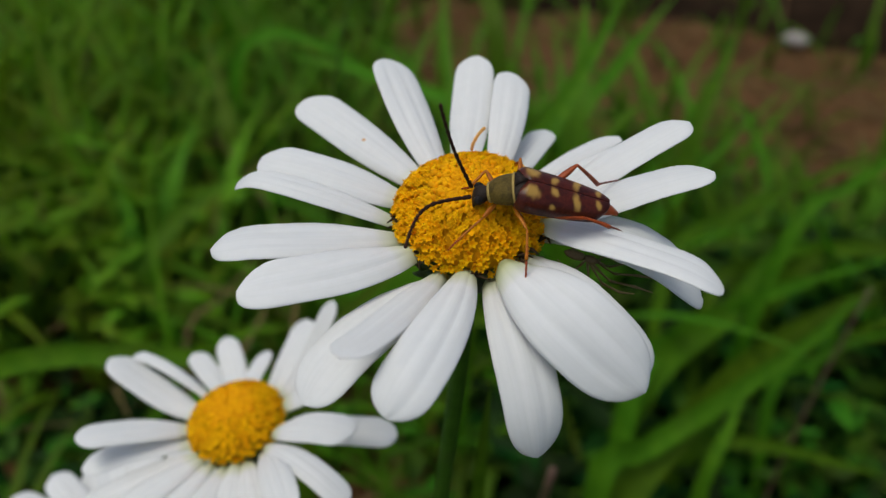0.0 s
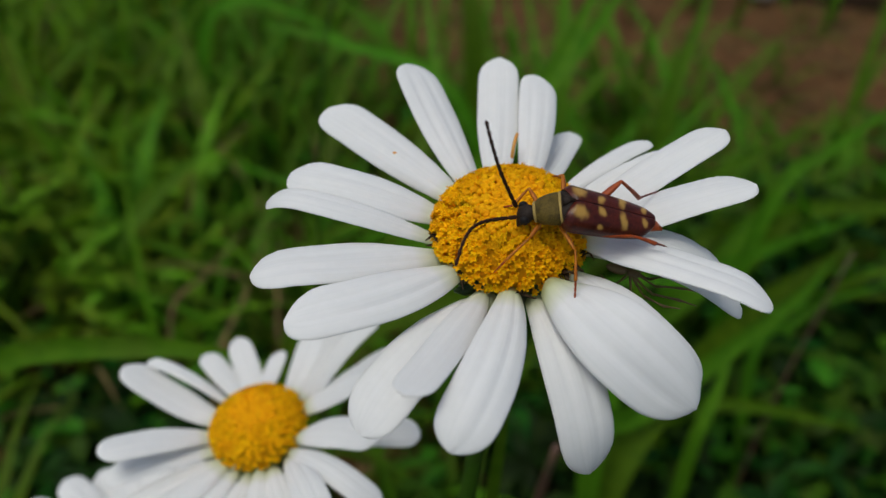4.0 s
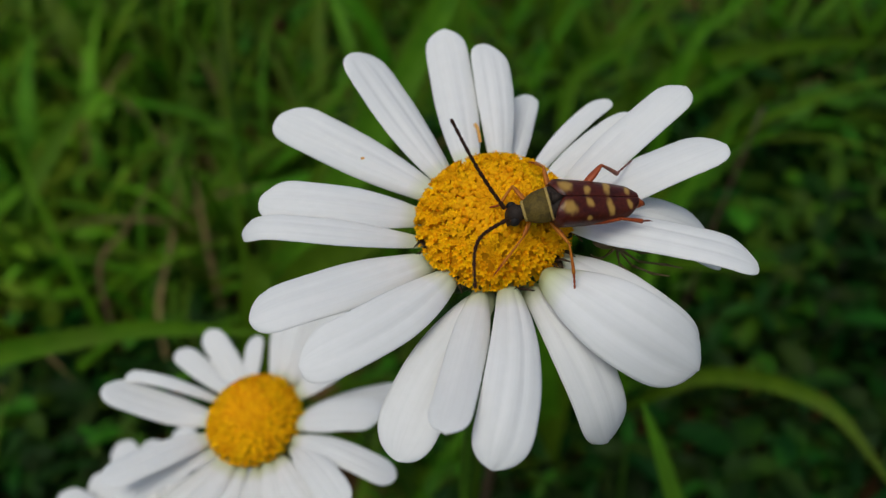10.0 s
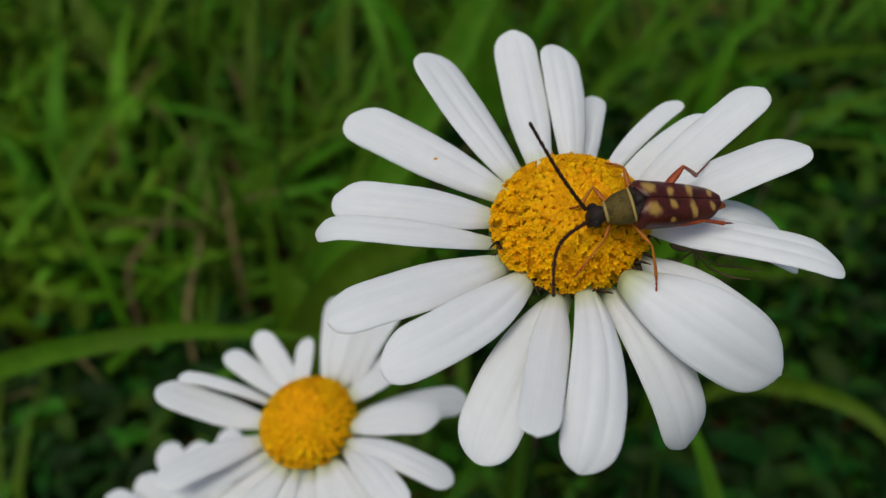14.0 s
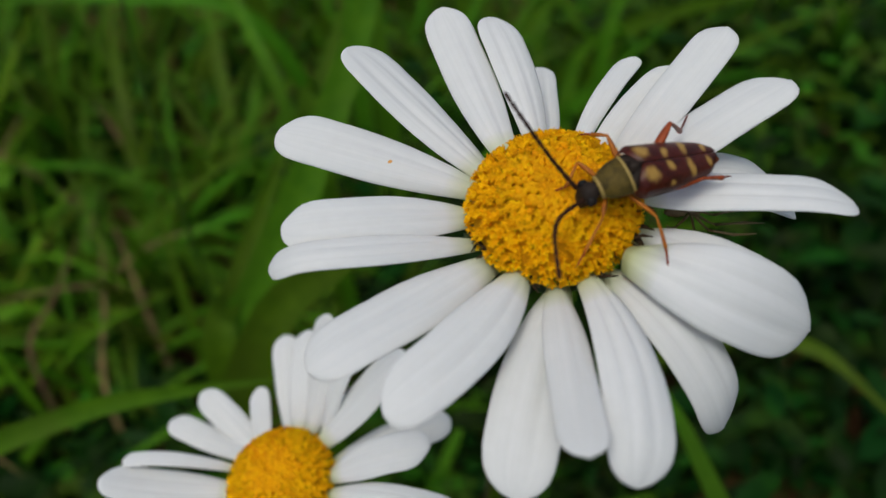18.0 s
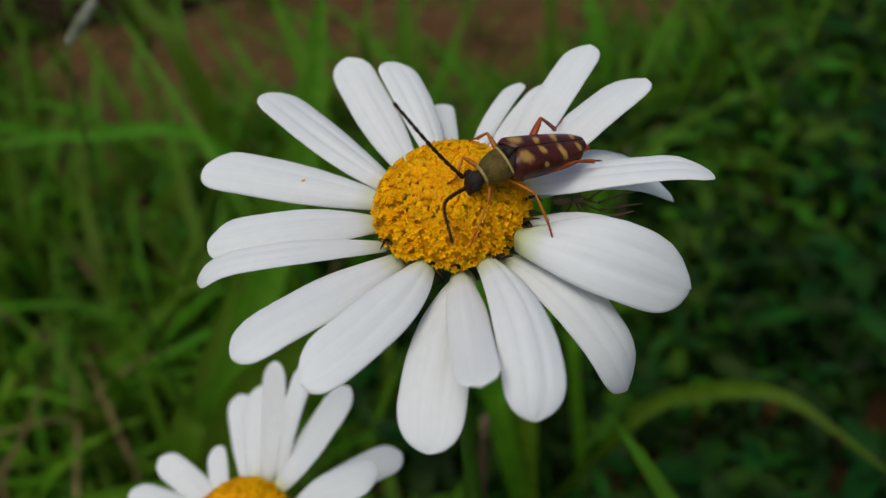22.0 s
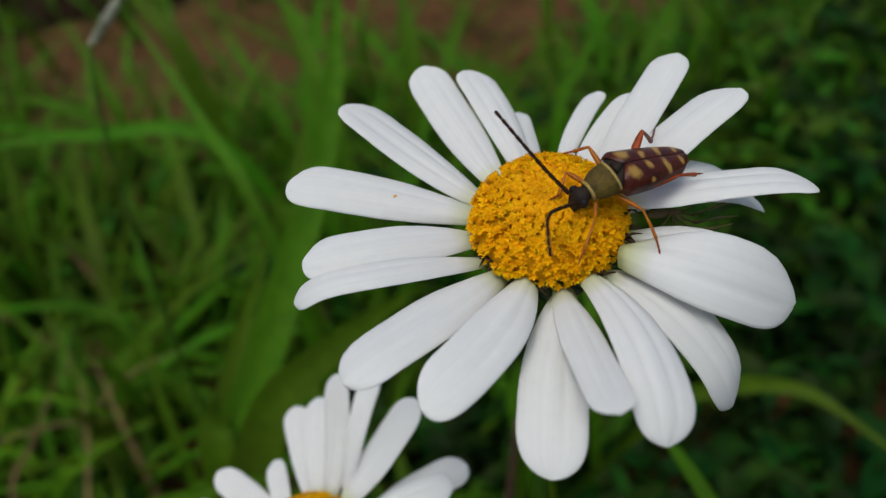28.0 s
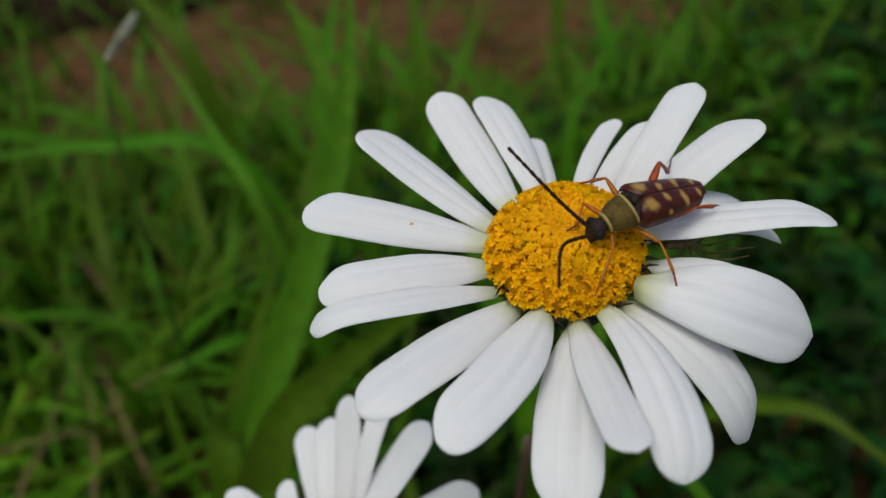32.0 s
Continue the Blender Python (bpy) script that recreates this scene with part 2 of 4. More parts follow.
def bez(p, s):
    """A point of the quadratic or cubic curve through control points p."""
    p = [Vector(q) for q in p]
    while len(p) > 1:
        p = [a.lerp(b, s) for a, b in zip(p, p[1:])]
    return p[0]


def polar(az, r, h):
    return Vector((r * math.cos(radians(az)), r * math.sin(radians(az)), h))


MM = 0.001


# ---- daisies ----
def petal_mesh(base, mid, tip, width, twist=0.0, cup=0.10, tip_curl=0.0, seed=0, belly=0.62, slant=None, rounded=0.0, rows_along=34, across=20):
    """A ray floret: a long blade with two furrows, a rounded three-toothed tip and real thickness."""
    rnd = random.Random(seed)
    bm = bmesh.new()
    uv = bm.loops.layers.uv.new("uv")
    thick = 0.00022
    top, low, where = [], [], {}
    notch = rnd.uniform(0.1, 0.6)
    blunt = rnd.uniform(0.006, 0.014)
    deep = rnd.uniform(0.020, 0.038)
    skew = rnd.uniform(-0.03, 0.03) if slant is None else 0.0
    slant = slant or 0.0
    ctrl = [base, mid, tip]
    length = (Vector(tip) - Vector(base)).length
    for i in range(rows_along + 1):
        s = 1 - (1 - i / rows_along) ** 2.0
        p, q = bez(ctrl, s), bez(ctrl, min(s + 0.01, 1.01))
        t = (q - p).normalized()
        flat = Vector((0, 0, 1)).cross(t).normalized()
        side = (Matrix.Rotation(radians(twist * (0.3 + 0.7 * s)), 3, t) @ flat).normalized()
        up = t.cross(side).normalized()
        grow = 0.36 + 0.64 * math.sin(0.5 * math.pi * min(1.0, s / belly)) ** 0.9
        tipped = rounded or min(0.28, 0.85 * width / length)
        end = max(0.0, (s - 1 + tipped) / tipped)
        full = math.sqrt(max(blunt, 1 - end ** 3.1))
        w = width * 0.5 * grow * full
        rows = ([], [])
        for k in range(across + 1):
            u = 2 * k / across - 1
            furrow = -deep * full * (math.exp(-((u - 0.34) / 0.11) ** 2) + math.exp(-((u + 0.32) / 0.11) ** 2)) * math.sin(math.pi * min(1, s * 1.05)) ** 0.5
            arch = -cup * (1 - full * (1 - u * u)) * (0.6 + 0.8 * (1 - s))
            wave = 0.012 * math.sin(5 * s + 3 * u + seed) + 0.02 * rnd.uniform(-1, 1) * (abs(u) > 0.9) * 0.3
            z = width * (arch + furrow + wave) - tip_curl * length * max(0, s - 0.75) ** 2 * 4
            tooth = w * 0.10 * notch * (math.cos(u * math.pi * 3 + skew * 10) - 1) * max(0, end - 0.6) * 2.5
            c = p + side * (u * w + skew * width * math.sin(math.pi * s)) + up * z + t * (tooth + slant * u * w * math.sqrt(end))
            edge = 1 - 0.75 * abs(u) ** 4
            rows[0].append(bm.verts.new(c + up * thick * 0.5 * edge))
            rows[1].append(bm.verts.new(c - up * thick * 0.5 * edge))
            where[rows[0][-1]] = where[rows[1][-1]] = (k / across, s)
        top.append(rows[0]), low.append(rows[1])
    for i in range(rows_along):
        for k in range(across):
            bm.faces.new((top[i][k], top[i][k + 1], top[i + 1][k + 1], top[i + 1][k]))
            bm.faces.new((low[i + 1][k], low[i + 1][k + 1], low[i][k + 1], low[i][k]))
        for k, flip in ((0, 1), (across, 0)):
            f = (top[i][k], top[i + 1][k], low[i + 1][k], low[i][k])
            bm.faces.new(f if flip else f[::-1])
    for k in range(across):
        bm.faces.new((top[-1][k], top[-1][k + 1], low[-1][k + 1], low[-1][k]))
        bm.faces.new((low[0][k], low[0][k + 1], top[0][k + 1], top[0][k]))
    for f in bm.faces:
        for lp in f.loops:
            lp[uv].uv = where[lp.vert]
    return bm


def dome(r, R, H):
    return H * max(0.0, 1 - (r / R) ** 2.6) ** 0.55


def floret_bm(bm, m, kind, rnd, lobes=5):
    """One disc floret at the pose m: an open five-lobed cup, or a closed bud."""
    def put(co):
        return bm.verts.new(m @ Vector(co))
    n = lobes
    if kind == "open":
        def ring(r, z):
            return [put((r * math.cos(math.pi * k / n), r * math.sin(math.pi * k / n), z)) for k in range(2 * n)]
        foot, mouth = ring(0.25, -0.95), ring(0.33, -0.02)
        for k in range(2 * n):
            bm.faces.new((foot[k], foot[(k + 1) % (2 * n)], mouth[(k + 1) % (2 * n)], mouth[k]))
        pit = put((0, 0, -0.42))
        for k in range(2 * n):
            bm.faces.new((mouth[k], mouth[(k + 1) % (2 * n)], pit))
        # Five pointed lobes, bent outwards.
        for k in range(n):
            a, up, out = 2 * math.pi * (k + 0.5) / n, rnd.uniform(0.02, 0.20), rnd.uniform(0.56, 0.70)
            sides = [put((0.47 * math.cos(a + d), 0.47 * math.sin(a + d), 0.14 + 0.4 * up)) for d in (-0.34, 0.34)]
            tip = put((out * math.cos(a), out * math.sin(a), up))
            bm.faces.new((mouth[2 * k], mouth[2 * k + 1], sides[0]))
            bm.faces.new((mouth[2 * k + 1], sides[1], sides[0]))
            bm.faces.new((mouth[2 * k + 1], mouth[(2 * k + 2) % (2 * n)], sides[1]))
            bm.faces.new((sides[0], sides[1], tip))
        # A forked style standing out of the tube.
        if rnd.random() < 0.65:
            lean, a, high = rnd.uniform(0, 0.12), rnd.uniform(0, 6.28), rnd.uniform(0.18, 0.46)
            for d in (0, math.pi):
                fork = [put((lean + rr * math.cos(a + d + w), rr * math.sin(a + d + w), z)) for rr, w, z in ((0.05, 0.9, -0.3), (0.05, -0.9, -0.3), (0.12, 0.5, high), (0.12, -0.5, high), (0.28, 0.0, high + 0.02))]
                bm.faces.new((fork[0], fork[1], fork[3], fork[2]))
                bm.faces.new((fork[2], fork[3], fork[4]))
    else:
        prof = ((0.40, -0.8), (0.62, -0.12), (0.54, 0.22), (0.28, 0.42))
        rings = []
        for j, (r, z) in enumerate(prof):
            loose = [1 + (0.22 if j > 1 else 0.08) * rnd.uniform(-1, 1) for k in range(n)]
            rings.append([put((r * q * math.cos(2 * math.pi * k / n), r * q * math.sin(2 * math.pi * k / n), z + (0.5 * (q - 1) if j > 1 else 0))) for k, q in enumerate(loose)])
        for a, b in zip(rings, rings[1:]):
            for k in range(n):
                bm.faces.new((a[k], a[(k + 1) % n], b[(k + 1) % n], b[k]))
        pole = put((rnd.uniform(-0.08, 0.08), rnd.uniform(-0.08, 0.08), rnd.uniform(0.26, 0.52)))
        for k in range(n):
            bm.faces.new((rings[-1][k], rings[-1][(k + 1) % n], pole))


def floret_pose(r, az, R, H, size, rnd):
    p = polar(az, r, dome(r, R, H))
    e = 0.0002
    slope = (dome(min(r + e, R * 0.997), R, H) - dome(max(r - 2 * e, 0), R, H)) / (3 * e)
    n = Vector((-slope * math.cos(radians(az)), -slope * math.sin(radians(az)), 1)).normalized()
    n = (n + Vector((rnd.uniform(-0.16, 0.16), rnd.uniform(-0.16, 0.16), 0))).normalized()
    q = n.to_track_quat("Z", "Y").to_matrix().to_4x4() @ Matrix.Rotation(rnd.uniform(0, 6.28), 4, "Z")
    return Matrix.Translation(p) @ q @ Matrix.Scale(size * rnd.uniform(0.85, 1.15), 4)


def daisy(name, frame_m, label, R, H, petals, stem_to, floret, singles, seed, rb=0.80, withered=(), oval=1.0, via=None, crease=None):
    """A daisy: petals as (azimuth at base, azimuth at tip, reach, tip height, width, bulge, twist, curl and, where known, lift, sweep, belly, slant), in path units."""
    rnd = random.Random(seed)
    head = thing(name, frame_m, label, "flower", "daisies")
    bm = bmesh.new()
    rings = []
    for j in range(13):
        r = R * (j / 12) * 0.985
        rings.append([bm.verts.new(polar(360 * k / 36, r * 0.95, dome(r, R, H) - 0.0005)) for k in range(36)] if j else [bm.verts.new((0, 0, H - 0.0004))])
    rings.append([bm.verts.new(polar(360 * k / 36, R * 0.80, -0.0016)) for k in range(36)])
    for a, b in zip(rings, rings[1:]):
        for k in range(36):
            bm.faces.new((a[0], b[k], b[(k + 1) % 36]) if len(a) == 1 else (a[k], b[k], b[(k + 1) % 36], a[(k + 1) % 36]))
    bm.faces.new(rings[-1])
    disc = part("disc", bm, M["disc"], head, "domed ochre-yellow disc packed with florets")
    disc.scale = (1.02, oval, 1)
    # Florets on a spiral; open ones towards the rim.
    crowd = bmesh.new()
    buds = bmesh.new()
    size = floret * MM
    shared = []
    for v in range(6):
        one = bmesh.new()
        floret_bm(one, Matrix.Identity(4), "open", rnd)
        me = bpy.data.meshes.new("floret")
        one.to_mesh(me)
        one.free()
        me.materials.append(M["floret"])
        shared.append(me)
    # One spiral: small tight buds in the middle, larger open florets towards the rim.
    spiral, f = [], 0.02
    while f < 0.998:
        one = size * (0.50 + 0.50 * min(1.0, max(0.0, (f - 0.15) / 0.65)))
        spiral.append((f, one))
        f += 0.66 * one * one / (2 * math.pi * max(f, 0.03) * R * R * 1.25)
    for i, (f, one) in enumerate(spiral):
        m = floret_pose(R * f, i * 137.508 + rnd.uniform(-5, 5), R, H, one, rnd)
        turn = radians(i * 137.508 - (crease or 0))
        folded = crease is not None and math.cos(turn) > 0 and abs(f * R * math.sin(turn)) < 0.00045
        if folded:
            m = Matrix.Translation((0, 0, -0.0004)) @ m
        if folded or f < rnd.uniform(0.36, 0.56):
            floret_bm(buds, m, "bud", rnd)
        elif i >= len(spiral) - singles:
            ob = new("floret", shared[i % 6])
            ob.parent, ob.matrix_local = disc, m
        else:
            floret_bm(crowd, m, "open", rnd)
    for i in range(72):
        az, drop = i * 5 + rnd.uniform(-2, 2), rnd.uniform(-0.0006, 0.0006)
        out = (polar(az, 1, rnd.uniform(0.1, 0.7))).normalized().to_track_quat("Z", "Y").to_matrix().to_4x4()
        floret_bm(crowd, Matrix.Translation(polar(az, R * 0.985, drop)) @ out @ Matrix.Rotation(rnd.uniform(0, 6.28), 4, "Z") @ Matrix.Scale(0.92 * size, 4), "open", rnd)
    tagged(part("open_floret_mass", crowd, M["floret"], disc), kind="stuff")
    tagged(part("floret_bud_mass", buds, M["floret_bud"], disc), kind="stuff")
    # Green bracts below the petals, in two rows.
    for k in range(26):
        az = 360 * k / 26 + rnd.uniform(-3, 3)
        lower = k % 2
        bm = bmesh.new()
        base, tip = polar(az, R * 0.25, -0.0052 + 0.0006 * lower), polar(az, R * (1.02 - 0.14 * lower), -0.0024 - 0.0008 * lower)
        for s in range(6):
            f = s / 5
            p = bez([base, polar(az, R * 0.8, -0.0054), tip], f)
            w = R * 0.13 * math.sin(math.pi * (0.22 + 0.72 * f))
            sd = polar(az + 90, w, 0)
            ring = [bm.verts.new(p + sd), bm.verts.new(p + Vector((0, 0, -0.0003))), bm.verts.new(p - sd), bm.verts.new(p + Vector((0, 0, 0.0002)))]
            if s:
                for q in range(4):
                    bm.faces.new((prev[q], prev[(q + 1) % 4], ring[(q + 1) % 4], ring[q]))
            else:
                bm.faces.new(ring)
            prev = ring
        bm.faces.new(prev[::-1])
        part("bract", bm, M["bract"], head)
    for i, (a0, a1, reach, h, width, bulge, twist, curl, *more) in enumerate(petals):
        k = METRES
        lift, sweep, belly, slant, rounded, root = (*more, 0, 0)[:6] if more else (0, 0, 0.62, None, 0, 0)
        base = polar(a0, R * (root or rb), -0.0011 - 0.00035 * (i % 3) + lift * k)
        tip = polar(a1, reach * k, h * k)
        mid = (base + tip) * 0.5 + Vector((0, 0, 2 * bulge * k)) + Vector((0, 0, 1)).cross(tip - base) * sweep
        part("petal", petal_mesh(base, mid, tip, width * k, twist, tip_curl=curl, seed=seed * 31 + i, belly=belly, slant=slant, rounded=rounded), M["petal"], head)
    for az, r, up in withered:
        bm = bmesh.new()
        for q in range(5):
            a0 = polar(az + 4 * (q - 2), R * 0.9, up - 0.0006)
            tip = polar(az + rnd.uniform(-9, 9), r * MM + rnd.uniform(-0.0005, 0.0004), up + rnd.uniform(-0.0006, 0.0007))
            tube(bm, [a0, (a0 + tip) / 2 + Vector((0, 0, rnd.uniform(0, 0.0005))), tip], [0.00022, 0.00018, 0.00005], 6, 0.5)
        part("withered_bract", bm, M["withered"], head, "shrivelled dark brown bract tip")
    # Ribbed stem down to the ground.
    foot = frame_m.inverted() @ Vector(stem_to)
    bm = bmesh.new()
    start = Vector((0, 0, -0.004))
    first, second = (Vector((0, 0, -0.004 - via[0])), frame_m.inverted() @ Vector(via[1])) if via else (start + Vector((0, 0, -0.006)), start.lerp(foot, 0.4))
    down = [bez([start, first, second, foot], s / 24) for s in range(25)]
    tube(bm, down, [0.0018 if i == 0 else 0.00095 + 0.0004 * i / 24 for i in range(25)], 12)
    part("stem", bm, M["stem"], head, "slim ribbed green stem")
    return head


# azimuth at base, at tip, reach, tip height, width, bulge, twist, curl, lift of the base, sideways sweep, widest place, slant of the tip, share of the rounded end, place of the base
PETALS_A_FAR = [
    (95.8, 86.8, 0.2179, -0.0001, 0.0412, -0.0037, -11.5, -0.002, 0.0016, -0.004, 0.59, 0.09),
    (67, 75.4, 0.1965, 0, 0.0372, 0.0036, 9.6, 0.04, -0.0021, -0.05, 0.71, 0.29),
    (59.7, 61.3, 0.1772, -0.0484, 0.0296, -0.0006, -3.4, 0.028, -0.0012, 0.019, 0.56, -0.22),
    (41, 35.5, 0.1791, -0.0097, 0.0203, -0.0022, -15.2, 0.065, -0.0049, 0.097, 0.69, -0.38),
    (27.3, 22.2, 0.168, 0.0132, 0.0338, -0.0038, -1.6, -0.022, -0.0006, 0.068, 0.67, -0.19),
    (10.9, 18.7, 0.2022, 0.0448, 0.0368, 0.0107, -17, 0.029, 0.0001, -0.025, 0.52, -0.07),
    (-5, -1.2, 0.1941, 0.0559, 0.0431, 0.0064, -20, 0.042, -0, 0.028, 0.54, -0.36),
    (-7.7, -18.2, 0.2085, -0.0366, 0.0552, 0.0357, -11.1, 0.047, 0.0012, -0.004, 0.63, -0.4),
    (-15.1, -29.7, 0.2137, 0.0425, 0.038, 0.0063, -19.3, 0.198, 0.0251, -0.008, 0.34, -0.36),
    (-43.8, -49.2, 0.1990, -0.0168, 0.043, 0.0238, 9.6, -0.024, 0.0031, -0.093, 0.49, 0.13),
    (-68, -53.1, 0.208, -0.017, 0.066, 0.029, 28.2, -0.049, 0.024, -0.195, 0.58, 0.05, 0.36, 0.95),
]
PETALS_A_NEAR = [
    (-75.4, -76.7, 0.2091, -0.0586, 0.0471, 0.0383, -2.8, 0.266, -0.0029, 0.005, 0.61, -0.09),
    (-96.4, -107.8, 0.217, 0.0404, 0.0456, 0.0142, -9.5, 0.23, 0.0088, 0.111, 0.73, -0.09),
    (-118, -118.2, 0.2018, 0.069, 0.0318, -0.0037, 11.0, -0.01, 0.0007, 0.009, 0.46, 0.05),
    (-110.7, -127.5, 0.2189, -0.0018, 0.0511, 0.013, 9.5, 0.126, -0.0014, -0.069, 0.65, 0.08),
    (-144.3, -154, 0.2068, 0.0276, 0.0459, 0.0083, -0.6, 0.077, 0.0086, 0.137, 0.52, 0.31),
    (-167.9, -170.4, 0.2217, 0.0172, 0.0462, 0.0082, 15.6, 0.17, -0.0015, 0.044, 0.56, -0.04),
    (175.1, 166.1, 0.2227, 0.006, 0.0259, 0.0177, 8, 0.353, -0.0031, 0.088, 0.55, -0.2),
    (154, 159, 0.2067, 0.0032, 0.039, 0.0116, -4.9, 0.042, -0.0024, 0.046, 0.53, 0.29),
    (129.7, 135.5, 0.2277, -0.0003, 0.0434, 0.0031, -7.6, 0.097, -0.0007, 0.004, 0.62, 0.26),
    (112.6, 110.7, 0.2178, 0.0129, 0.0434, 0.0015, 18.4, 0.09, -0.0014, 0.021, 0.68, 0.13),
]
PETALS_B_FAR = [
    (-27.4, -24.5, 0.1769, 0.0397, 0.041, 0.0118, 12.4, 0.017, 0.0114, 0.017, 0.48, 0.3),
    (-9, -6.5, 0.1985, -0.0289, 0.0408, 0.0066, 12.7, 0.005, -0.0003, -0.007, 0.62, -0.13),
    (16.7, 8.2, 0.1871, 0.0685, 0.047, 0.0026, -6.5, 0.014, 0.0186, -0.023, 0.52, -0.07),
    (17.3, 27, 0.1817, 0.0744, 0.0267, 0.0213, 7.2, 0.014, -0.0041, -0.056, 0.88, -0.1),
    (41.1, 40.6, 0.1672, 0.0846, 0.0347, -0.0109, -7.9, 0.072, 0.0027, -0.039, 0.57, -0.22),
    (55.3, 56.1, 0.1805, 0.0196, 0.0347, 0.008, 0.5, 0.007, 0.0003, 0.004, 0.62, -0.04),
    (61, 68.4, 0.186, 0.0039, 0.0389, -0.0043, 0, -0.007, -0.0024, -0.016, 0.66, 0.04),
    (95.8, 84, 0.1308, -0.0078, 0.0268, -0.0005, -6.6, -0.004, 0.002, 0.058, 0.67, -0.19),
    (103.5, 107.6, 0.1674, -0.0003, 0.0352, -0.0071, -5.8, -0.01, 0.0003, -0.016, 0.64, 0.02),
    (114.5, 122.5, 0.1926, -0.0249, 0.0321, -0.0075, 8.2, 0.001, 0.0026, -0.017, 0.69, 0.09),
    (130.5, 146.6, 0.1703, 0.0485, 0.0175, 0.0138, 6.3, 0.046, -0.0007, -0.031, 0.65, 0.16),
]
PETALS_B_NEAR = [
    (155.5, 154.4, 0.1822, 0.0612, 0.0408, -0.0075, 4.6, 0.036, 0.0076, 0.025, 0.53, 0.29),
    (-179.8, -164.2, 0.1758, 0.0556, 0.04, 0.0055, -2.9, -0.003, 0.007, -0.022, 0.57, -0.04),
    (-162.3, -165, 0.1912, 0.0021, 0.0368, 0.0128, -4.3, 0.013, 0.0005, -0.005, 0.62, 0.02),
    (-148, -148, 0.195, 0, 0.037, 0.004, 0, 0, 0, 0, 0.62, 0),
    (-134, -133, 0.19, 0.01, 0.04, 0.004, 0, 0, 0, 0, 0.62, 0),
    (-118, -118, 0.19, 0, 0.032, 0.004, 0, 0, 0, 0, 0.62, 0),
    (-102, -101, 0.195, 0.008, 0.035, 0.004, 0, 0, 0, 0, 0.62, 0),
    (-86, -86, 0.195, -0.01, 0.037, 0.004, 0, 0, 0, 0, 0.62, 0),
    (-72, -70, 0.19, 0.004, 0.039, 0.004, 0, 0, 0, 0, 0.62, 0),
    (-49.2, -60, 0.1875, 0.0297, 0.0386, 0.0167, 5.4, -0.001, 0.0017, 0.058, 0.66, 0.02),
    (-44.2, -42.2, 0.2064, 0.0055, 0.0317, 0.0235, -0.9, -0.003, 0.0029, -0.003, 0.65, 0.06),
]
PETALS_C = [(i * 17.1, i * 17.1 + 2, 0.18 + 0.02 * math.sin(i * 2.3), 0.02 * math.sin(i * 1.7), 0.044, 0.006, 0, 0) for i in range(21)]

FLOWER_A = facing((0.0282, 0.6750, 0.0268), (-0.0194, -0.7803, 0.6251))
FLOWER_B = facing((-0.251, 0.968, -0.218), (-0.144, -0.587, 0.797))
FLOWER_C = facing((-0.447, 1.08, -0.415), (-0.05, -0.60, 0.80))


# ---- ground, grass ----
def bare(x, y):
    """How bare the soil is at a place, 0 to 1."""
    return min(1.0, max(0.0, (y - (0.43 - 0.25 * x)) / 0.10)) * min(1.0, max(0.0, (x + 0.13) / 0.10))


def ground():
    bm = bmesh.new()
    steps = [0, 0.06, 0.12, 0.18, 0.24, 0.30, 0.36, 0.42, 0.48, 0.54, 0.60, 0.66, 0.72, 0.78, 0.84, 0.9, 1.0, 1.2, 1.6, 2.5, 5, 12, 40, 150, 600]
    xs = [-s for s in steps[:0:-1]] + steps
    grid = [[bm.verts.new((x, y + 0.4, 0.012 * noise.noise((x * 7, y * 7, 0)) if abs(x) < 1 and abs(y) < 1 else 0)) for x in xs] for y in xs]
    for a, b in zip(grid, grid[1:]):
        for k in range(len(xs) - 1):
            bm.faces.new((a[k], a[k + 1], b[k + 1], b[k]))
    tagged(part("ground", bm, M["soil"]), "bare brown soil under grass and weeds", "ground", kind="structure")


def blade(bm, root, yaw, length, width, bend, lean=0.3, fold=0.25, n=6):
    """A grass blade: a folded tapering strip that arches over."""
    d = Vector((math.cos(yaw), math.sin(yaw), 0))
    sd = Vector((-d.y, d.x, 0))
    p, ang, prev = Vector(root), math.pi / 2 - lean, None
    for i in range(n + 1):
        s = i / n
        w = width * 0.5 * (0.55 + 0.45 * min(1, s * 3)) * max(0.03, 1 - s ** 2.2)
        up = d * -math.sin(ang) + Vector((0, 0, math.cos(ang)))
        row = [bm.verts.new(p + sd * w + up * fold * w), bm.verts.new(p), bm.verts.new(p - sd * w + up * fold * w)]
        if prev:
            bm.faces.new((prev[0], prev[1], row[1], row[0]))
            bm.faces.new((prev[1], prev[2], row[2], row[1]))
        prev = row
        p = p + (d * math.cos(ang) + Vector((0, 0, math.sin(ang)))) * (length / n)
        ang -= bend / n


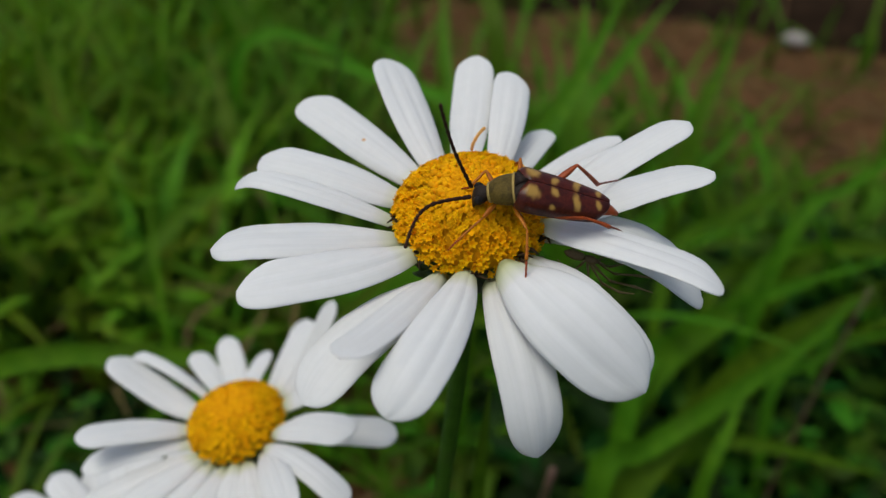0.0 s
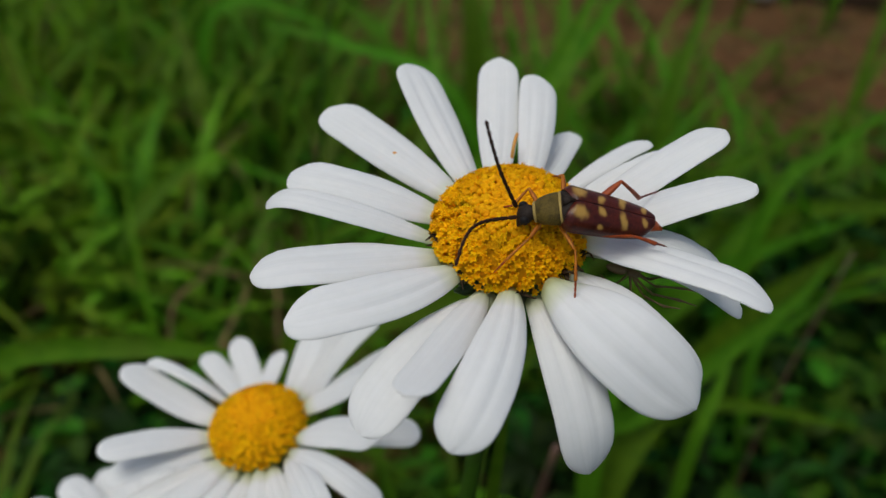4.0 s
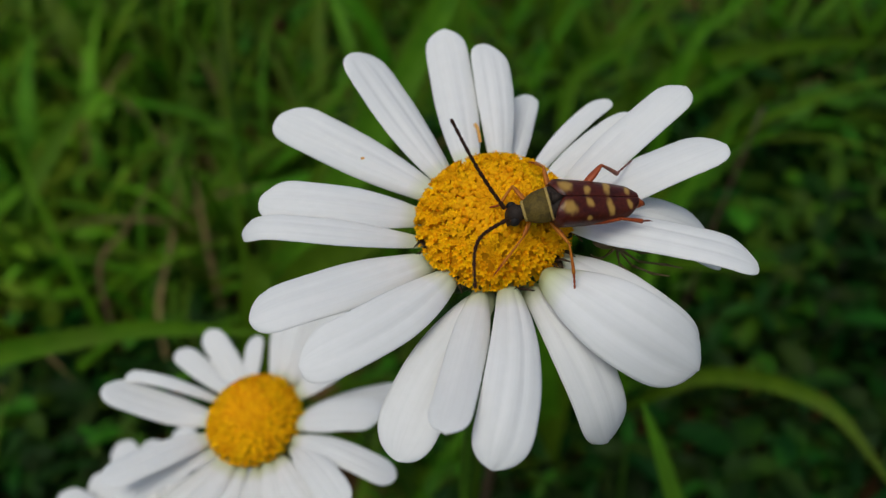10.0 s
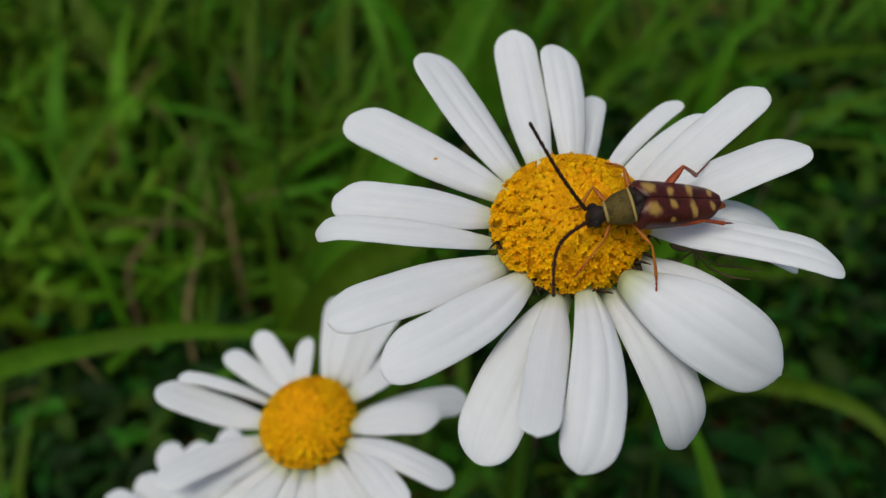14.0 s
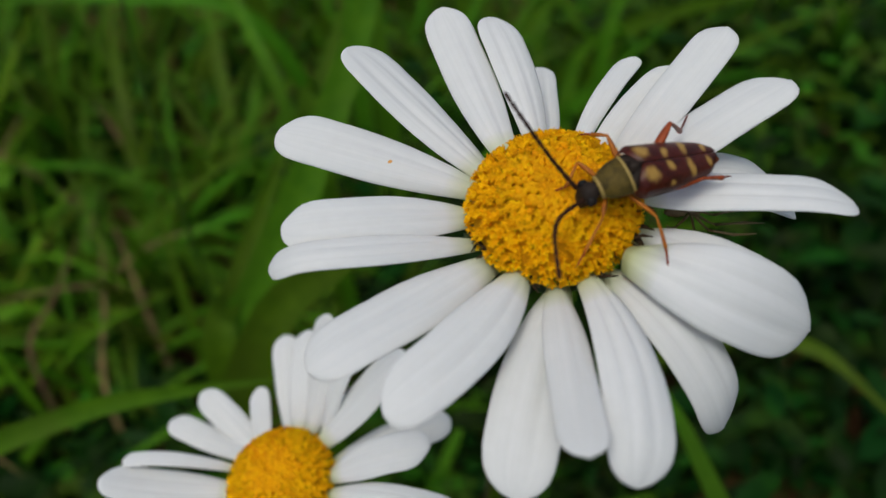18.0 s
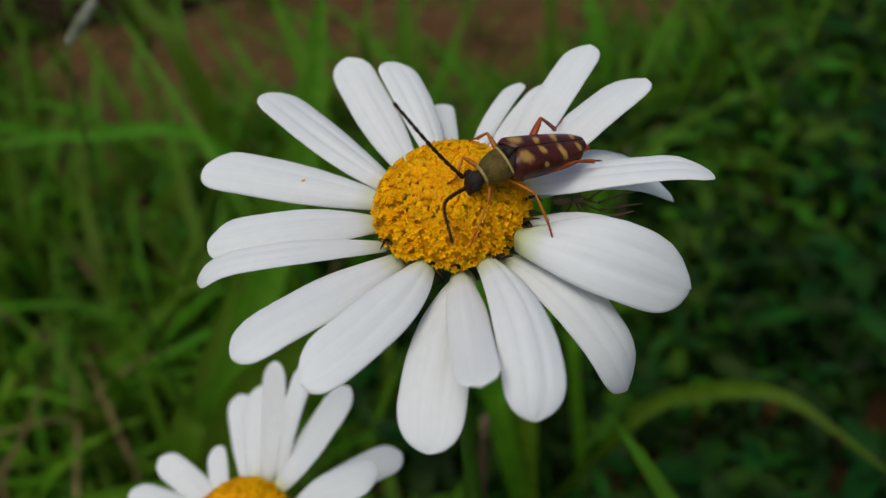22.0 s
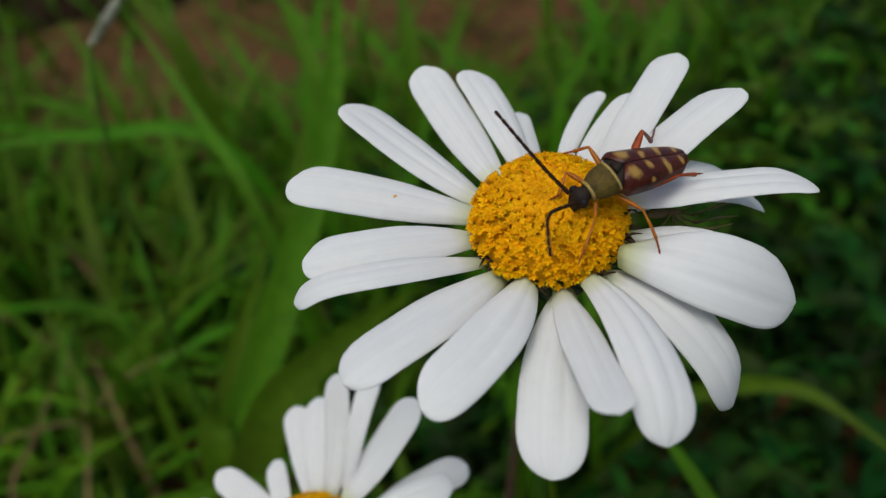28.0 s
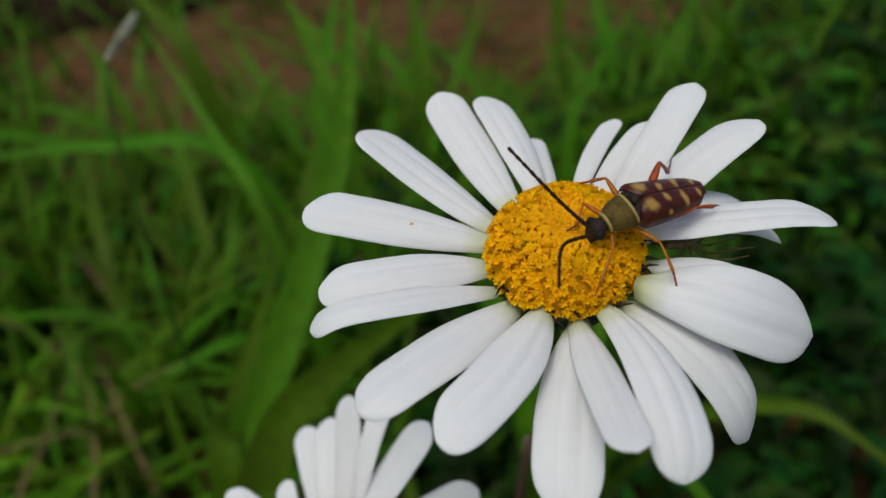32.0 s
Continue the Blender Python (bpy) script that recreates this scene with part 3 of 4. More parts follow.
def grass():
    rnd = random.Random(5)
    for name, count, hmin, hmax, wmin, wmax, mat, label in (
        ("grass_turf", 9000, 0.05, 0.14, 0.003, 0.0075, "grass", "dense fresh green grass covering the ground"),
        ("far_turf", 3500, 0.06, 0.16, 0.004, 0.009, "grass", "dense fresh green grass farther off"),
        ("tall_grass", 620, 0.12, 0.21, 0.005, 0.010, "grass", "taller arching green grass blades in tufts"),
        ("dry_grass", 1100, 0.04, 0.12, 0.002, 0.005, "straw", "dry straw-brown dead grass among the green"),
    ):
        bm, lighter = bmesh.new(), bmesh.new()
        made = 0
        while made < count:
            x, y = rnd.uniform(-0.75, 0.85), rnd.uniform(-0.2, 1.3)
            if name == 'far_turf':
                x, y = rnd.uniform(-0.8, 0.08), rnd.uniform(0.38, 1.3)
            clump = noise.noise((x * 9, y * 9, 3.0))
            if rnd.random() < (0.78 if name == 'tall_grass' else 0.94) * bare(x, y) or rnd.random() > 0.65 + clump:
                continue
            if abs(x) < 0.16 and y < 0.10 or (0.02 < x < 0.42 and y < 0.27 and rnd.random() < (1.0 if name == 'tall_grass' or (x > 0.05 and y < 0.24) else 0.8)) or (x < -0.02 and y < 0.26 and rnd.random() < (0.8 if x < -0.05 and y < 0.20 else 0.45)):
                continue
            if math.hypot(x + 0.125, y - 0.185) < 0.045 and rnd.random() < 0.65:
                continue
            near = max(0.0, 1 - math.hypot(x - 0.0, y - 0.12) / 0.16)
            length = rnd.uniform(hmin, hmax) * (1 - 0.5 * near) * (1 - 0.35 * min(1, max(0, (y - 0.2) / 0.2)) * min(1, max(0, (x + 0.05) / 0.1)))
            # Blades left of this wavering line get the lighter green.
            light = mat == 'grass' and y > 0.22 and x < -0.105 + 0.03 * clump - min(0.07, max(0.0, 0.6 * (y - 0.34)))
            blade(lighter if light else bm, (x, y, -0.002), rnd.uniform(0, 6.28), length, rnd.uniform(wmin, wmax), rnd.uniform(0.4, 2.2), rnd.uniform(0.05, 0.5))
            made += 1
        tagged(part(name, bm, M[mat]), label, "grass", kind="stuff")
        if lighter.verts:
            tagged(part("young_" + name, lighter, M["lighter"]), "lighter yellow-green grass blades growing close together", "grass", kind="stuff")
        else:
            lighter.free()


def outer_grass():
    """Meadow grass all round, out of the flowers' neighbourhood."""
    rnd = random.Random(55)
    bm = bmesh.new()
    made = 0
    while made < 18000:
        r, a = 0.5 + 2.6 * rnd.random() ** 2.0, rnd.uniform(0, 6.28)
        x, y = r * math.cos(a), 0.5 + r * math.sin(a)
        if (-0.75 < x < 0.85 and -0.2 < y < 1.3) or (0.0 < x < 1.0 and 0.4 < y < 1.5):
            continue
        blade(bm, (x, y, -0.003), rnd.uniform(0, 6.28), rnd.uniform(0.08, 0.20), rnd.uniform(0.006, 0.012), rnd.uniform(0.4, 2.0), rnd.uniform(0.05, 0.5), n=4)
        made += 1
    tagged(part("outer_grass", bm, M["grass"]), "meadow grass farther round the flowers", "grass", kind="stuff")


ground()
outer_grass()
grass()
daisy("daisy", FLOWER_A, "white daisy with a yellow disc and beetle on it", 0.0076, 0.0043, PETALS_A_FAR + PETALS_A_NEAR, (-0.0132, 0.0596, 0.0), 0.78, 300, 3, via=(0.0325, (-0.0125, 0.0423, 0.118)), rb=0.84, oval=0.94, withered=((-174, 8.1, 0), (-52, 8.9, 0.0012), (-26, 8.4, 0.0006), (-88, 7.9, 0.0002), (-137, 7.8, 0.0)))
daisy("daisy", FLOWER_B, "smaller white daisy growing beside a larger one", 0.0067, 0.0038, PETALS_B_FAR + PETALS_B_NEAR, (-0.03, 0.125, 0.0), 0.80, 0, 7, rb=0.88, crease=104)
daisy("daisy", FLOWER_C, "low white daisy half hidden in the grass", 0.0072, 0.0034, PETALS_C, (-0.06, 0.13, 0.0), 0.9, 0, 11)


def leaf(bm, m, length, width, n=4):
    """A small pointed leaf with a folded midrib and a toothed edge."""
    prev = None
    for i in range(n + 1):
        f = i / n
        w = 0.5 * width * math.sin(math.pi * (0.06 + 0.94 * f)) ** 0.8 * (1.0 if i % 2 else 0.86)
        z = -0.25 * length * f * f
        row = [bm.verts.new(m @ Vector((f * length, sgn * w, z + 0.3 * w * abs(sgn)))) for sgn in (1, 0, -1)]
        if prev:
            bm.faces.new((prev[0], prev[1], row[1], row[0]))
            bm.faces.new((prev[1], prev[2], row[2], row[1]))
        prev = row


def weeds():
    rnd = random.Random(21)
    for name, count, box, lo, hi, mat, big, label in (
        # Both right-hand weed layers carry the undergrowth's shade in their leaf colour.
        ("low_weeds", 2200, (0.015, 0.50, 0.05, 0.32), 0.012, 0.034, "weed_shade", 0.010, "low leafy weeds with small three-part leaves, shade put in their dark colour"),
        ("leafy_weeds", 260, (0.015, 0.50, 0.05, 0.32), 0.036, 0.062, "weed_shade", 0.015, "taller weeds with pointed three-part leaves, shade put in their dark green"),
        ("side_clover", 260, (0.07, 0.30, 0.17, 0.36), 0.02, 0.06, "clover", 0.013, "bright green leafy plants under arching grass"),
        # Near-black leaves standing in for the deep shade at the lower left.
        ("shaded_weeds", 160, (-0.17, -0.05, 0.14, 0.23), 0.012, 0.040, "weed_shade", 0.012, "low weeds whose dark colour stands in for shade between plants"),
        ("bank_clover", 130, (0.28, 0.44, 0.24, 0.42), 0.02, 0.06, "clover", 0.013, "green leafy plants by the bare soil"),
        ("meadow_clover", 150, (-0.26, -0.11, 0.24, 0.40), 0.03, 0.075, "lighter", 0.013, "leafy green plants between the grass blades"),
        ("ground_clover", 800, (-0.5, 0.25, 0.10, 0.75), 0.012, 0.05, "clover", 0.010, "small green clover leaves between the grass"),
    ):
        bm = bmesh.new()
        stems = bmesh.new()
        made = 0
        while made < count:
            x, y = rnd.uniform(box[0], box[1]), rnd.uniform(box[2], box[3])
            if rnd.random() < bare(x, y) or (abs(x) < 0.12 and y < 0.08):
                continue
            made += 1
            h = rnd.uniform(lo, hi)
            top = Vector((x + rnd.uniform(-0.02, 0.02), y + rnd.uniform(-0.02, 0.02), h))
            tube(stems, [(x, y, -0.002), ((x + top.x) / 2 + 0.003, (y + top.y) / 2, h * 0.6), top], 0.0006, 4, cap=False)
            turn, size = rnd.uniform(0, 6.28), big * rnd.uniform(0.6, 1.4)
            for k in range(3 if rnd.random() < 0.8 else 5):
                m = Matrix.Translation(top - Vector((0, 0, 0.004 * (k // 3)))) @ Matrix.Rotation(turn + k * 2.094 + rnd.uniform(-0.3, 0.3), 4, "Z") @ Matrix.Rotation(rnd.uniform(-0.5, 0.35), 4, "Y") @ Matrix.Rotation(rnd.uniform(-0.4, 0.4), 4, "X")
                leaf(bm, m, size, size * rnd.uniform(0.42, 0.62))
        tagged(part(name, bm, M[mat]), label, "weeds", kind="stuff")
        tagged(part(name + "_stalk_mass", stems, M["stem"]), "thin green stalks under small leaves", "weeds", kind="stuff")


def free_spot(rnd, box):
    while True:
        x, y = rnd.uniform(box[0], box[1]), rnd.uniform(box[2], box[3])
        if rnd.random() > 0.9 * bare(x, y) and not (abs(x) < 0.13 and y < 0.13) and math.hypot(x + 0.10, y - 0.29) > 0.085:
            return x, y


def tufts():
    """Single tufts of grass and clover plants round the flowers, each of its own blades or leaflets."""
    rnd = random.Random(77)
    kinds = []
    for v in range(6):
        tuft = thing("grass_tuft", pose(0, 0, 0), "tuft of arching fresh green grass blades", "grass", "grass tufts")
        for k in range(5):
            bm = bmesh.new()
            blade(bm, (rnd.uniform(-0.004, 0.004), rnd.uniform(-0.004, 0.004), -0.003), rnd.uniform(0, 6.28), rnd.uniform(0.09, 0.17), rnd.uniform(0.005, 0.009), rnd.uniform(0.5, 1.9), rnd.uniform(0.05, 0.4), n=10)
            part("blade", bm, M["grass"], tuft)
        kinds.append(tuft)
    for i in range(60):
        x, y = free_spot(rnd, (-0.45, 0.32, 0.24, 0.80))
        if i < 6:
            kinds[i].matrix_world = pose(x, y, 0, 0, 0, rnd.uniform(0, 360))
        else:
            copy_thing(kinds[i % 6], pose(x, y, 0, 0, 0, rnd.uniform(0, 360)))
    kinds = []
    for v in range(4):
        plant = thing("clover_plant", pose(0, 0, 0), "low green clover plant with three-part leaves", "clover", "clover plants")
        for k in range(3):
            a, h = rnd.uniform(0, 6.28), rnd.uniform(0.025, 0.05)
            top = Vector((0.012 * math.cos(a), 0.012 * math.sin(a), h))
            bm = bmesh.new()
            tube(bm, [(0, 0, -0.002), (top.x * 0.3, top.y * 0.3, h * 0.6), top], 0.0006, 5)
            stalk = part("stalk", bm, M["stem"], plant)
            turn = rnd.uniform(0, 6.28)
            for q in range(3):
                bm = bmesh.new()
                leaf(bm, Matrix.Translation(top) @ Matrix.Rotation(turn + q * 2.094, 4, "Z") @ Matrix.Rotation(rnd.uniform(-0.3, 0.3), 4, "Y"), rnd.uniform(0.009, 0.013), rnd.uniform(0.006, 0.008), 6)
                part("leaflet", bm, M["clover"], stalk)
        kinds.append(plant)
    for i in range(40):
        x, y = free_spot(rnd, (0.02, 0.28, 0.08, 0.30) if i % 4 == 0 else (-0.30, 0.02, 0.12, 0.40))
        if i < 4:
            kinds[i].matrix_world = pose(x, y, 0, 0, 0, rnd.uniform(0, 360))
        else:
            copy_thing(kinds[i % 4], pose(x, y, 0, 0, 0, rnd.uniform(0, 360)))


def ribbon(name, points, width, mat, label, category="grass", group="long grasses", fold=0.22, tip=0.02, turn=(0, -1, 0.6), n=22):
    """A single long blade along control points, from the ground to its tip, folded along its midrib."""
    bm = bmesh.new()
    prev, pts = None, [Vector(p) for p in points]
    root = pts[0].copy()
    for i in range(n + 1):
        s = i / n
        f = s * (len(pts) - 1)
        k = min(int(f), len(pts) - 2)
        p0, p1, p2, p3 = pts[max(k - 1, 0)], pts[k], pts[k + 1], pts[min(k + 2, len(pts) - 1)]
        u = f - k
        p = 0.5 * (2 * p1 + (p2 - p0) * u + (2 * p0 - 5 * p1 + 4 * p2 - p3) * u * u + (3 * p1 - p0 - 3 * p2 + p3) * u ** 3)
        d = 0.5 * ((p2 - p0) + 2 * (2 * p0 - 5 * p1 + 4 * p2 - p3) * u + 3 * (3 * p1 - p0 - 3 * p2 + p3) * u * u)
        sd = d.cross(Vector(turn)).normalized()
        up = sd.cross(d).normalized()
        w = width * 0.5 * (0.6 + 0.4 * min(1, s * 4)) * max(tip, 1 - s ** 3.0)
        c = p - root
        row = [bm.verts.new(c + sd * w + up * fold * w), bm.verts.new(c + sd * w * 0.5 + up * fold * w * 0.42), bm.verts.new(c), bm.verts.new(c - sd * w * 0.5 + up * fold * w * 0.42), bm.verts.new(c - sd * w + up * fold * w)]
        if prev:
            for q in range(4):
                bm.faces.new((prev[q], prev[q + 1], row[q + 1], row[q]))
        prev = row
    plant = thing(name, Matrix.Translation(root), label, category, group)
    part("blade", bm, M[mat], plant)
    bm = bmesh.new()
    first = (pts[1] - pts[0]) * 0.45
    tube(bm, [Vector((0, 0, -0.002)), first * 0.5, first], [width * 0.24, width * 0.2, width * 0.16], 7)
    part("sheath", bm, M["stem" if mat == "grass" else mat], plant)
    return plant


def long_blades():
    fresh, broad, dry = "long arching fresh green grass blade", "broad light green grass leaf", "dead orange-brown grass blade"
    near_stalks = [
        ([(0.046, 0.150, 0), (0.066, 0.116, 0.081), (0.079, 0.114, 0.090), (0.090, 0.109, 0.093), (0.100, 0.100, 0.096), (0.107, 0.090, 0.096), (0.111, 0.077, 0.092), (0.118, 0.059, 0.082)], 0.0058, fresh),
        ([(0.058, 0.010, 0), (0.050, 0.045, 0.09), (0.043, 0.070, 0.132), (0.041, 0.084, 0.145)], 0.0052, broad),
        ([(0.010, 0.105, 0), (0.006, 0.090, 0.10), (0.006, 0.080, 0.16), (0.007, 0.076, 0.193)], 0.0034, fresh),
        ([(-0.050, 0.150, 0), (-0.037, 0.150, 0.111), (-0.020, 0.162, 0.126), (-0.003, 0.173, 0.139), (0.013, 0.184, 0.152), (0.030, 0.197, 0.167), (0.045, 0.213, 0.184), (0.057, 0.229, 0.200)], 0.0110, broad),
        ([(-0.035, 0.120, 0), (-0.040, 0.128, 0.10), (-0.023, 0.135, 0.142), (-0.001, 0.142, 0.147), (0.028, 0.150, 0.143)], 0.0118, broad),
    ]
    side_leaves = [
        ([(-0.170, 0.155, 0), (-0.145, 0.148, 0.10), (-0.105, 0.138, 0.138), (-0.067, 0.132, 0.147), (-0.045, 0.127, 0.147), (-0.020, 0.122, 0.140)], 0.0062, broad),
        ([(0.040, 0.125, 0), (0.052, 0.141, 0.070), (0.077, 0.164, 0.084), (0.117, 0.197, 0.090), (0.175, 0.232, 0.087)], 0.0120, broad),
        ([(0.060, 0.190, 0), (0.076, 0.201, 0.065), (0.113, 0.228, 0.076), (0.145, 0.260, 0.080), (0.200, 0.275, 0.072)], 0.0110, broad),
        ([(0.072, 0.168, 0), (0.080, 0.168, 0.060), (0.100, 0.169, 0.070), (0.150, 0.163, 0.058)], 0.0070, fresh),
        ([(0.072, 0.135, 0), (0.078, 0.146, 0.074), (0.087, 0.157, 0.092), (0.094, 0.168, 0.100)], 0.0052, fresh),
        ([(-0.130, 0.305, 0), (-0.129, 0.318, 0.059), (-0.128, 0.343, 0.075), (-0.122, 0.372, 0.088)], 0.0100, broad),
    ]
    left_leaves = [
        ([(-0.100, 0.350, 0), (-0.103, 0.361, 0.079), (-0.112, 0.387, 0.097), (-0.124, 0.420, 0.116)], 0.0110, fresh),
        ([(-0.132, 0.285, 0), (-0.136, 0.293, 0.060), (-0.144, 0.312, 0.071), (-0.158, 0.340, 0.083)], 0.0090, broad),
        ([(-0.110, 0.380, 0), (-0.105, 0.392, 0.10), (-0.085, 0.394, 0.125), (-0.055, 0.390, 0.119), (-0.025, 0.380, 0.105)], 0.0065, broad),
        ([(0.045, 0.235, 0), (0.050, 0.250, 0.13), (0.055, 0.272, 0.157), (0.060, 0.305, 0.172)], 0.0088, broad),
        ([(0.040, 0.262, 0), (0.020, 0.272, 0.125), (-0.026, 0.299, 0.143), (-0.065, 0.322, 0.142)], 0.0055, fresh),
    ]
    back_leaves = [
        ([(0.010, 0.190, 0), (0.008, 0.210, 0.13), (0.006, 0.235, 0.161), (0.003, 0.285, 0.188)], 0.0042, fresh),
        ([(0.095, 0.190, 0), (0.110, 0.200, 0.125), (0.134, 0.214, 0.140), (0.172, 0.232, 0.152)], 0.0055, fresh),
        ([(0.045, 0.275, 0), (0.059, 0.301, 0.108), (0.084, 0.338, 0.128), (0.122, 0.388, 0.146)], 0.0085, fresh),
        ([(0.105, 0.300, 0), (0.121, 0.324, 0.102), (0.142, 0.360, 0.121), (0.160, 0.395, 0.128)], 0.0085, fresh),
        ([(0.036, 0.355, 0), (0.033, 0.377, 0.120), (0.028, 0.404, 0.141), (0.024, 0.440, 0.155)], 0.0110, broad),
        ([(0.115, 0.240, 0), (0.151, 0.256, 0.074), (0.195, 0.262, 0.079), (0.260, 0.264, 0.068)], 0.0085, broad),
    ]
    far_leaves = [
        ([(-0.140, 0.250, 0), (-0.130, 0.267, 0.062), (-0.111, 0.295, 0.079), (-0.090, 0.325, 0.086)], 0.0085, broad),
        ([(-0.148, 0.335, 0), (-0.150, 0.352, 0.043), (-0.150, 0.380, 0.056), (-0.144, 0.420, 0.073)], 0.0095, fresh),
        ([(0.004, 0.195, 0), (0.014, 0.213, 0.125), (0.023, 0.227, 0.132), (0.046, 0.256, 0.142)], 0.0085, broad),
        ([(-0.045, 0.130, 0), (-0.035, 0.146, 0.120), (-0.024, 0.165, 0.129), (0.005, 0.196, 0.143)], 0.0085, broad),
    ]
    fan_leaves = [
        ([(0.060, 0.165, 0), (0.070, 0.197, 0.066), (0.088, 0.214, 0.074), (0.113, 0.228, 0.076), (0.143, 0.241, 0.078), (0.198, 0.263, 0.076)], 0.0095, broad),
        ([(0.068, 0.150, 0), (0.078, 0.173, 0.069), (0.105, 0.194, 0.072), (0.136, 0.214, 0.075), (0.186, 0.239, 0.077)], 0.0062, fresh),
        ([(0.080, 0.200, 0), (0.092, 0.246, 0.084), (0.124, 0.273, 0.089), (0.165, 0.298, 0.090), (0.229, 0.333, 0.089)], 0.0062, fresh),
        ([(0.092, 0.185, 0), (0.104, 0.230, 0.080), (0.132, 0.254, 0.078), (0.167, 0.274, 0.073), (0.221, 0.290, 0.063)], 0.0060, fresh),
        ([(0.050, 0.130, 0), (0.045, 0.140, 0.089), (0.062, 0.152, 0.089), (0.091, 0.170, 0.090), (0.130, 0.196, 0.093), (0.151, 0.215, 0.094)], 0.0085, broad),
        ([(0.118, 0.170, 0), (0.115, 0.188, 0.072), (0.138, 0.205, 0.071), (0.164, 0.221, 0.067), (0.195, 0.230, 0.064)], 0.0050, fresh),
    ]
    for pts, w, lab in near_stalks + side_leaves + left_leaves + back_leaves + far_leaves + fan_leaves:
        ribbon("grass_plant", pts, w, "grass", lab)
    for pts, w in (([(-0.105, 0.222, 0), (-0.097, 0.229, 0.065), (-0.083, 0.238, 0.078), (-0.066, 0.250, 0.091)], 0.0020), ([(-0.085, 0.200, 0), (-0.080, 0.215, 0.05), (-0.070, 0.240, 0.065), (-0.064, 0.268, 0.07)], 0.0020)):
        ribbon("dry_grass_plant", pts, w, "straw", dry, group="dry grasses")
    for place, line, thick in (((0.016, 0.118, -0.001), [(0, 0, 0), (0.003, 0.0, 0.06), (0.006, -0.007, 0.105), (0.008, -0.012, 0.138)], 0.0015), ((0.112, 0.165, -0.001), [(0, 0, 0), (0.001, 0.004, 0.05), (0.006, 0.006, 0.09), (0.014, 0.010, 0.13)], 0.0006)):
        bm = bmesh.new()
        tube(bm, [bez(line, s / 12) for s in range(13)], [thick * (1 - 0.03 * s) for s in range(13)], 8)
        ob = part("bare_stalk", bm, M["stalk"])
        ob.location = place
        tagged(ob, "bare purple-brown plant stalk standing among grass", "stalk", "bare stalks")


def seed_head():
    """A pale slim grass ear leaning on its thin stalk."""
    stand = thing("grass_ear", pose(-0.036, 0.174, 0), "pale slim grass seed head on a thin stalk", "grass ear")
    root = Vector((-0.036, 0.174, 0))
    line = [bez([(-0.036, 0.174, 0), (-0.034, 0.174, 0.12), (-0.0265, 0.180, 0.197), (-0.0185, 0.186, 0.2132)], s / 16) - root for s in range(17)]
    bm = bmesh.new()
    tube(bm, line, [0.0008 - 0.00003 * s for s in range(17)], 6)
    part("stalk", bm, M["stem"], stand)
    rnd = random.Random(4)
    bm = bmesh.new()
    a, b = line[-1], Vector((-0.0098, 0.1875, 0.2195)) - root
    d = (b - a).normalized()
    for k in range(46):
        f = k / 45
        q = d.to_track_quat("X", "Z").to_matrix().to_4x4()
        m = Matrix.Translation(a.lerp(b, 0.85 * f)) @ q @ Matrix.Rotation(k * 2.4, 4, "X") @ Matrix.Rotation(-0.30 - 0.15 * math.sin(math.pi * f), 4, "Y") @ Matrix.Translation((0, 0, 0.0003))
        leaf(bm, m, 0.0032 + rnd.uniform(-0.0005, 0.0006), 0.0013 * (0.7 + 0.5 * math.sin(math.pi * f)), 3)
    part("ear", bm, M["pale"], stand, "pale husks of the ear")


def litter():
    """Dead stems, crumbs and small stones on the bare soil."""
    rnd = random.Random(31)
    bm = bmesh.new()
    for _ in range(900):
        x, y = rnd.uniform(-0.4, 0.7), rnd.uniform(0.15, 1.1)
        z = 0.012 * noise.noise((x * 7, (y - 0.4) * 7, 0))
        a, l = rnd.uniform(0, 6.28), rnd.uniform(0.015, 0.06)
        d = Vector((math.cos(a), math.sin(a), rnd.uniform(-0.05, 0.15))) * l
        tube(bm, [Vector((x, y, z + 0.002)) - d / 2, Vector((x, y, z + 0.004)), Vector((x, y, z + 0.002)) + d / 2], rnd.uniform(0.0004, 0.0012), 4)
    tagged(part("straw_litter", bm, M["straw"]), "scattered dead straw on brown soil", "litter", kind="stuff")
    bm = bmesh.new()
    for _ in range(500):
        x, y = rnd.uniform(-0.2, 0.7), rnd.uniform(0.3, 1.1)
        z = 0.012 * noise.noise((x * 7, (y - 0.4) * 7, 0))
        r = rnd.uniform(0.002, 0.007)
        bmesh.ops.create_icosphere(bm, subdivisions=1, radius=r, matrix=Matrix.Translation((x, y, z)) @ Matrix.Diagonal((1, rnd.uniform(0.6, 1), rnd.uniform(0.4, 0.8), 1)))
    tagged(part("soil_crumbs", bm, M["soil"]), "loose brown crumbs of soil", "soil", kind="stuff")
    bm = bmesh.new()
    bmesh.ops.create_icosphere(bm, subdivisions=3, radius=0.011, matrix=Matrix.Diagonal((1.3, 0.7, 0.55, 1)))
    for v in bm.verts:
        v.co *= 1 + 0.25 * noise.noise(v.co * 140)
    ob = part("pebble", bm, M["chalk"])
    ob.location = (0.335, 0.69, 0.006)
    tagged(ob, "small whitish pebble lying on bare soil", "pebble")


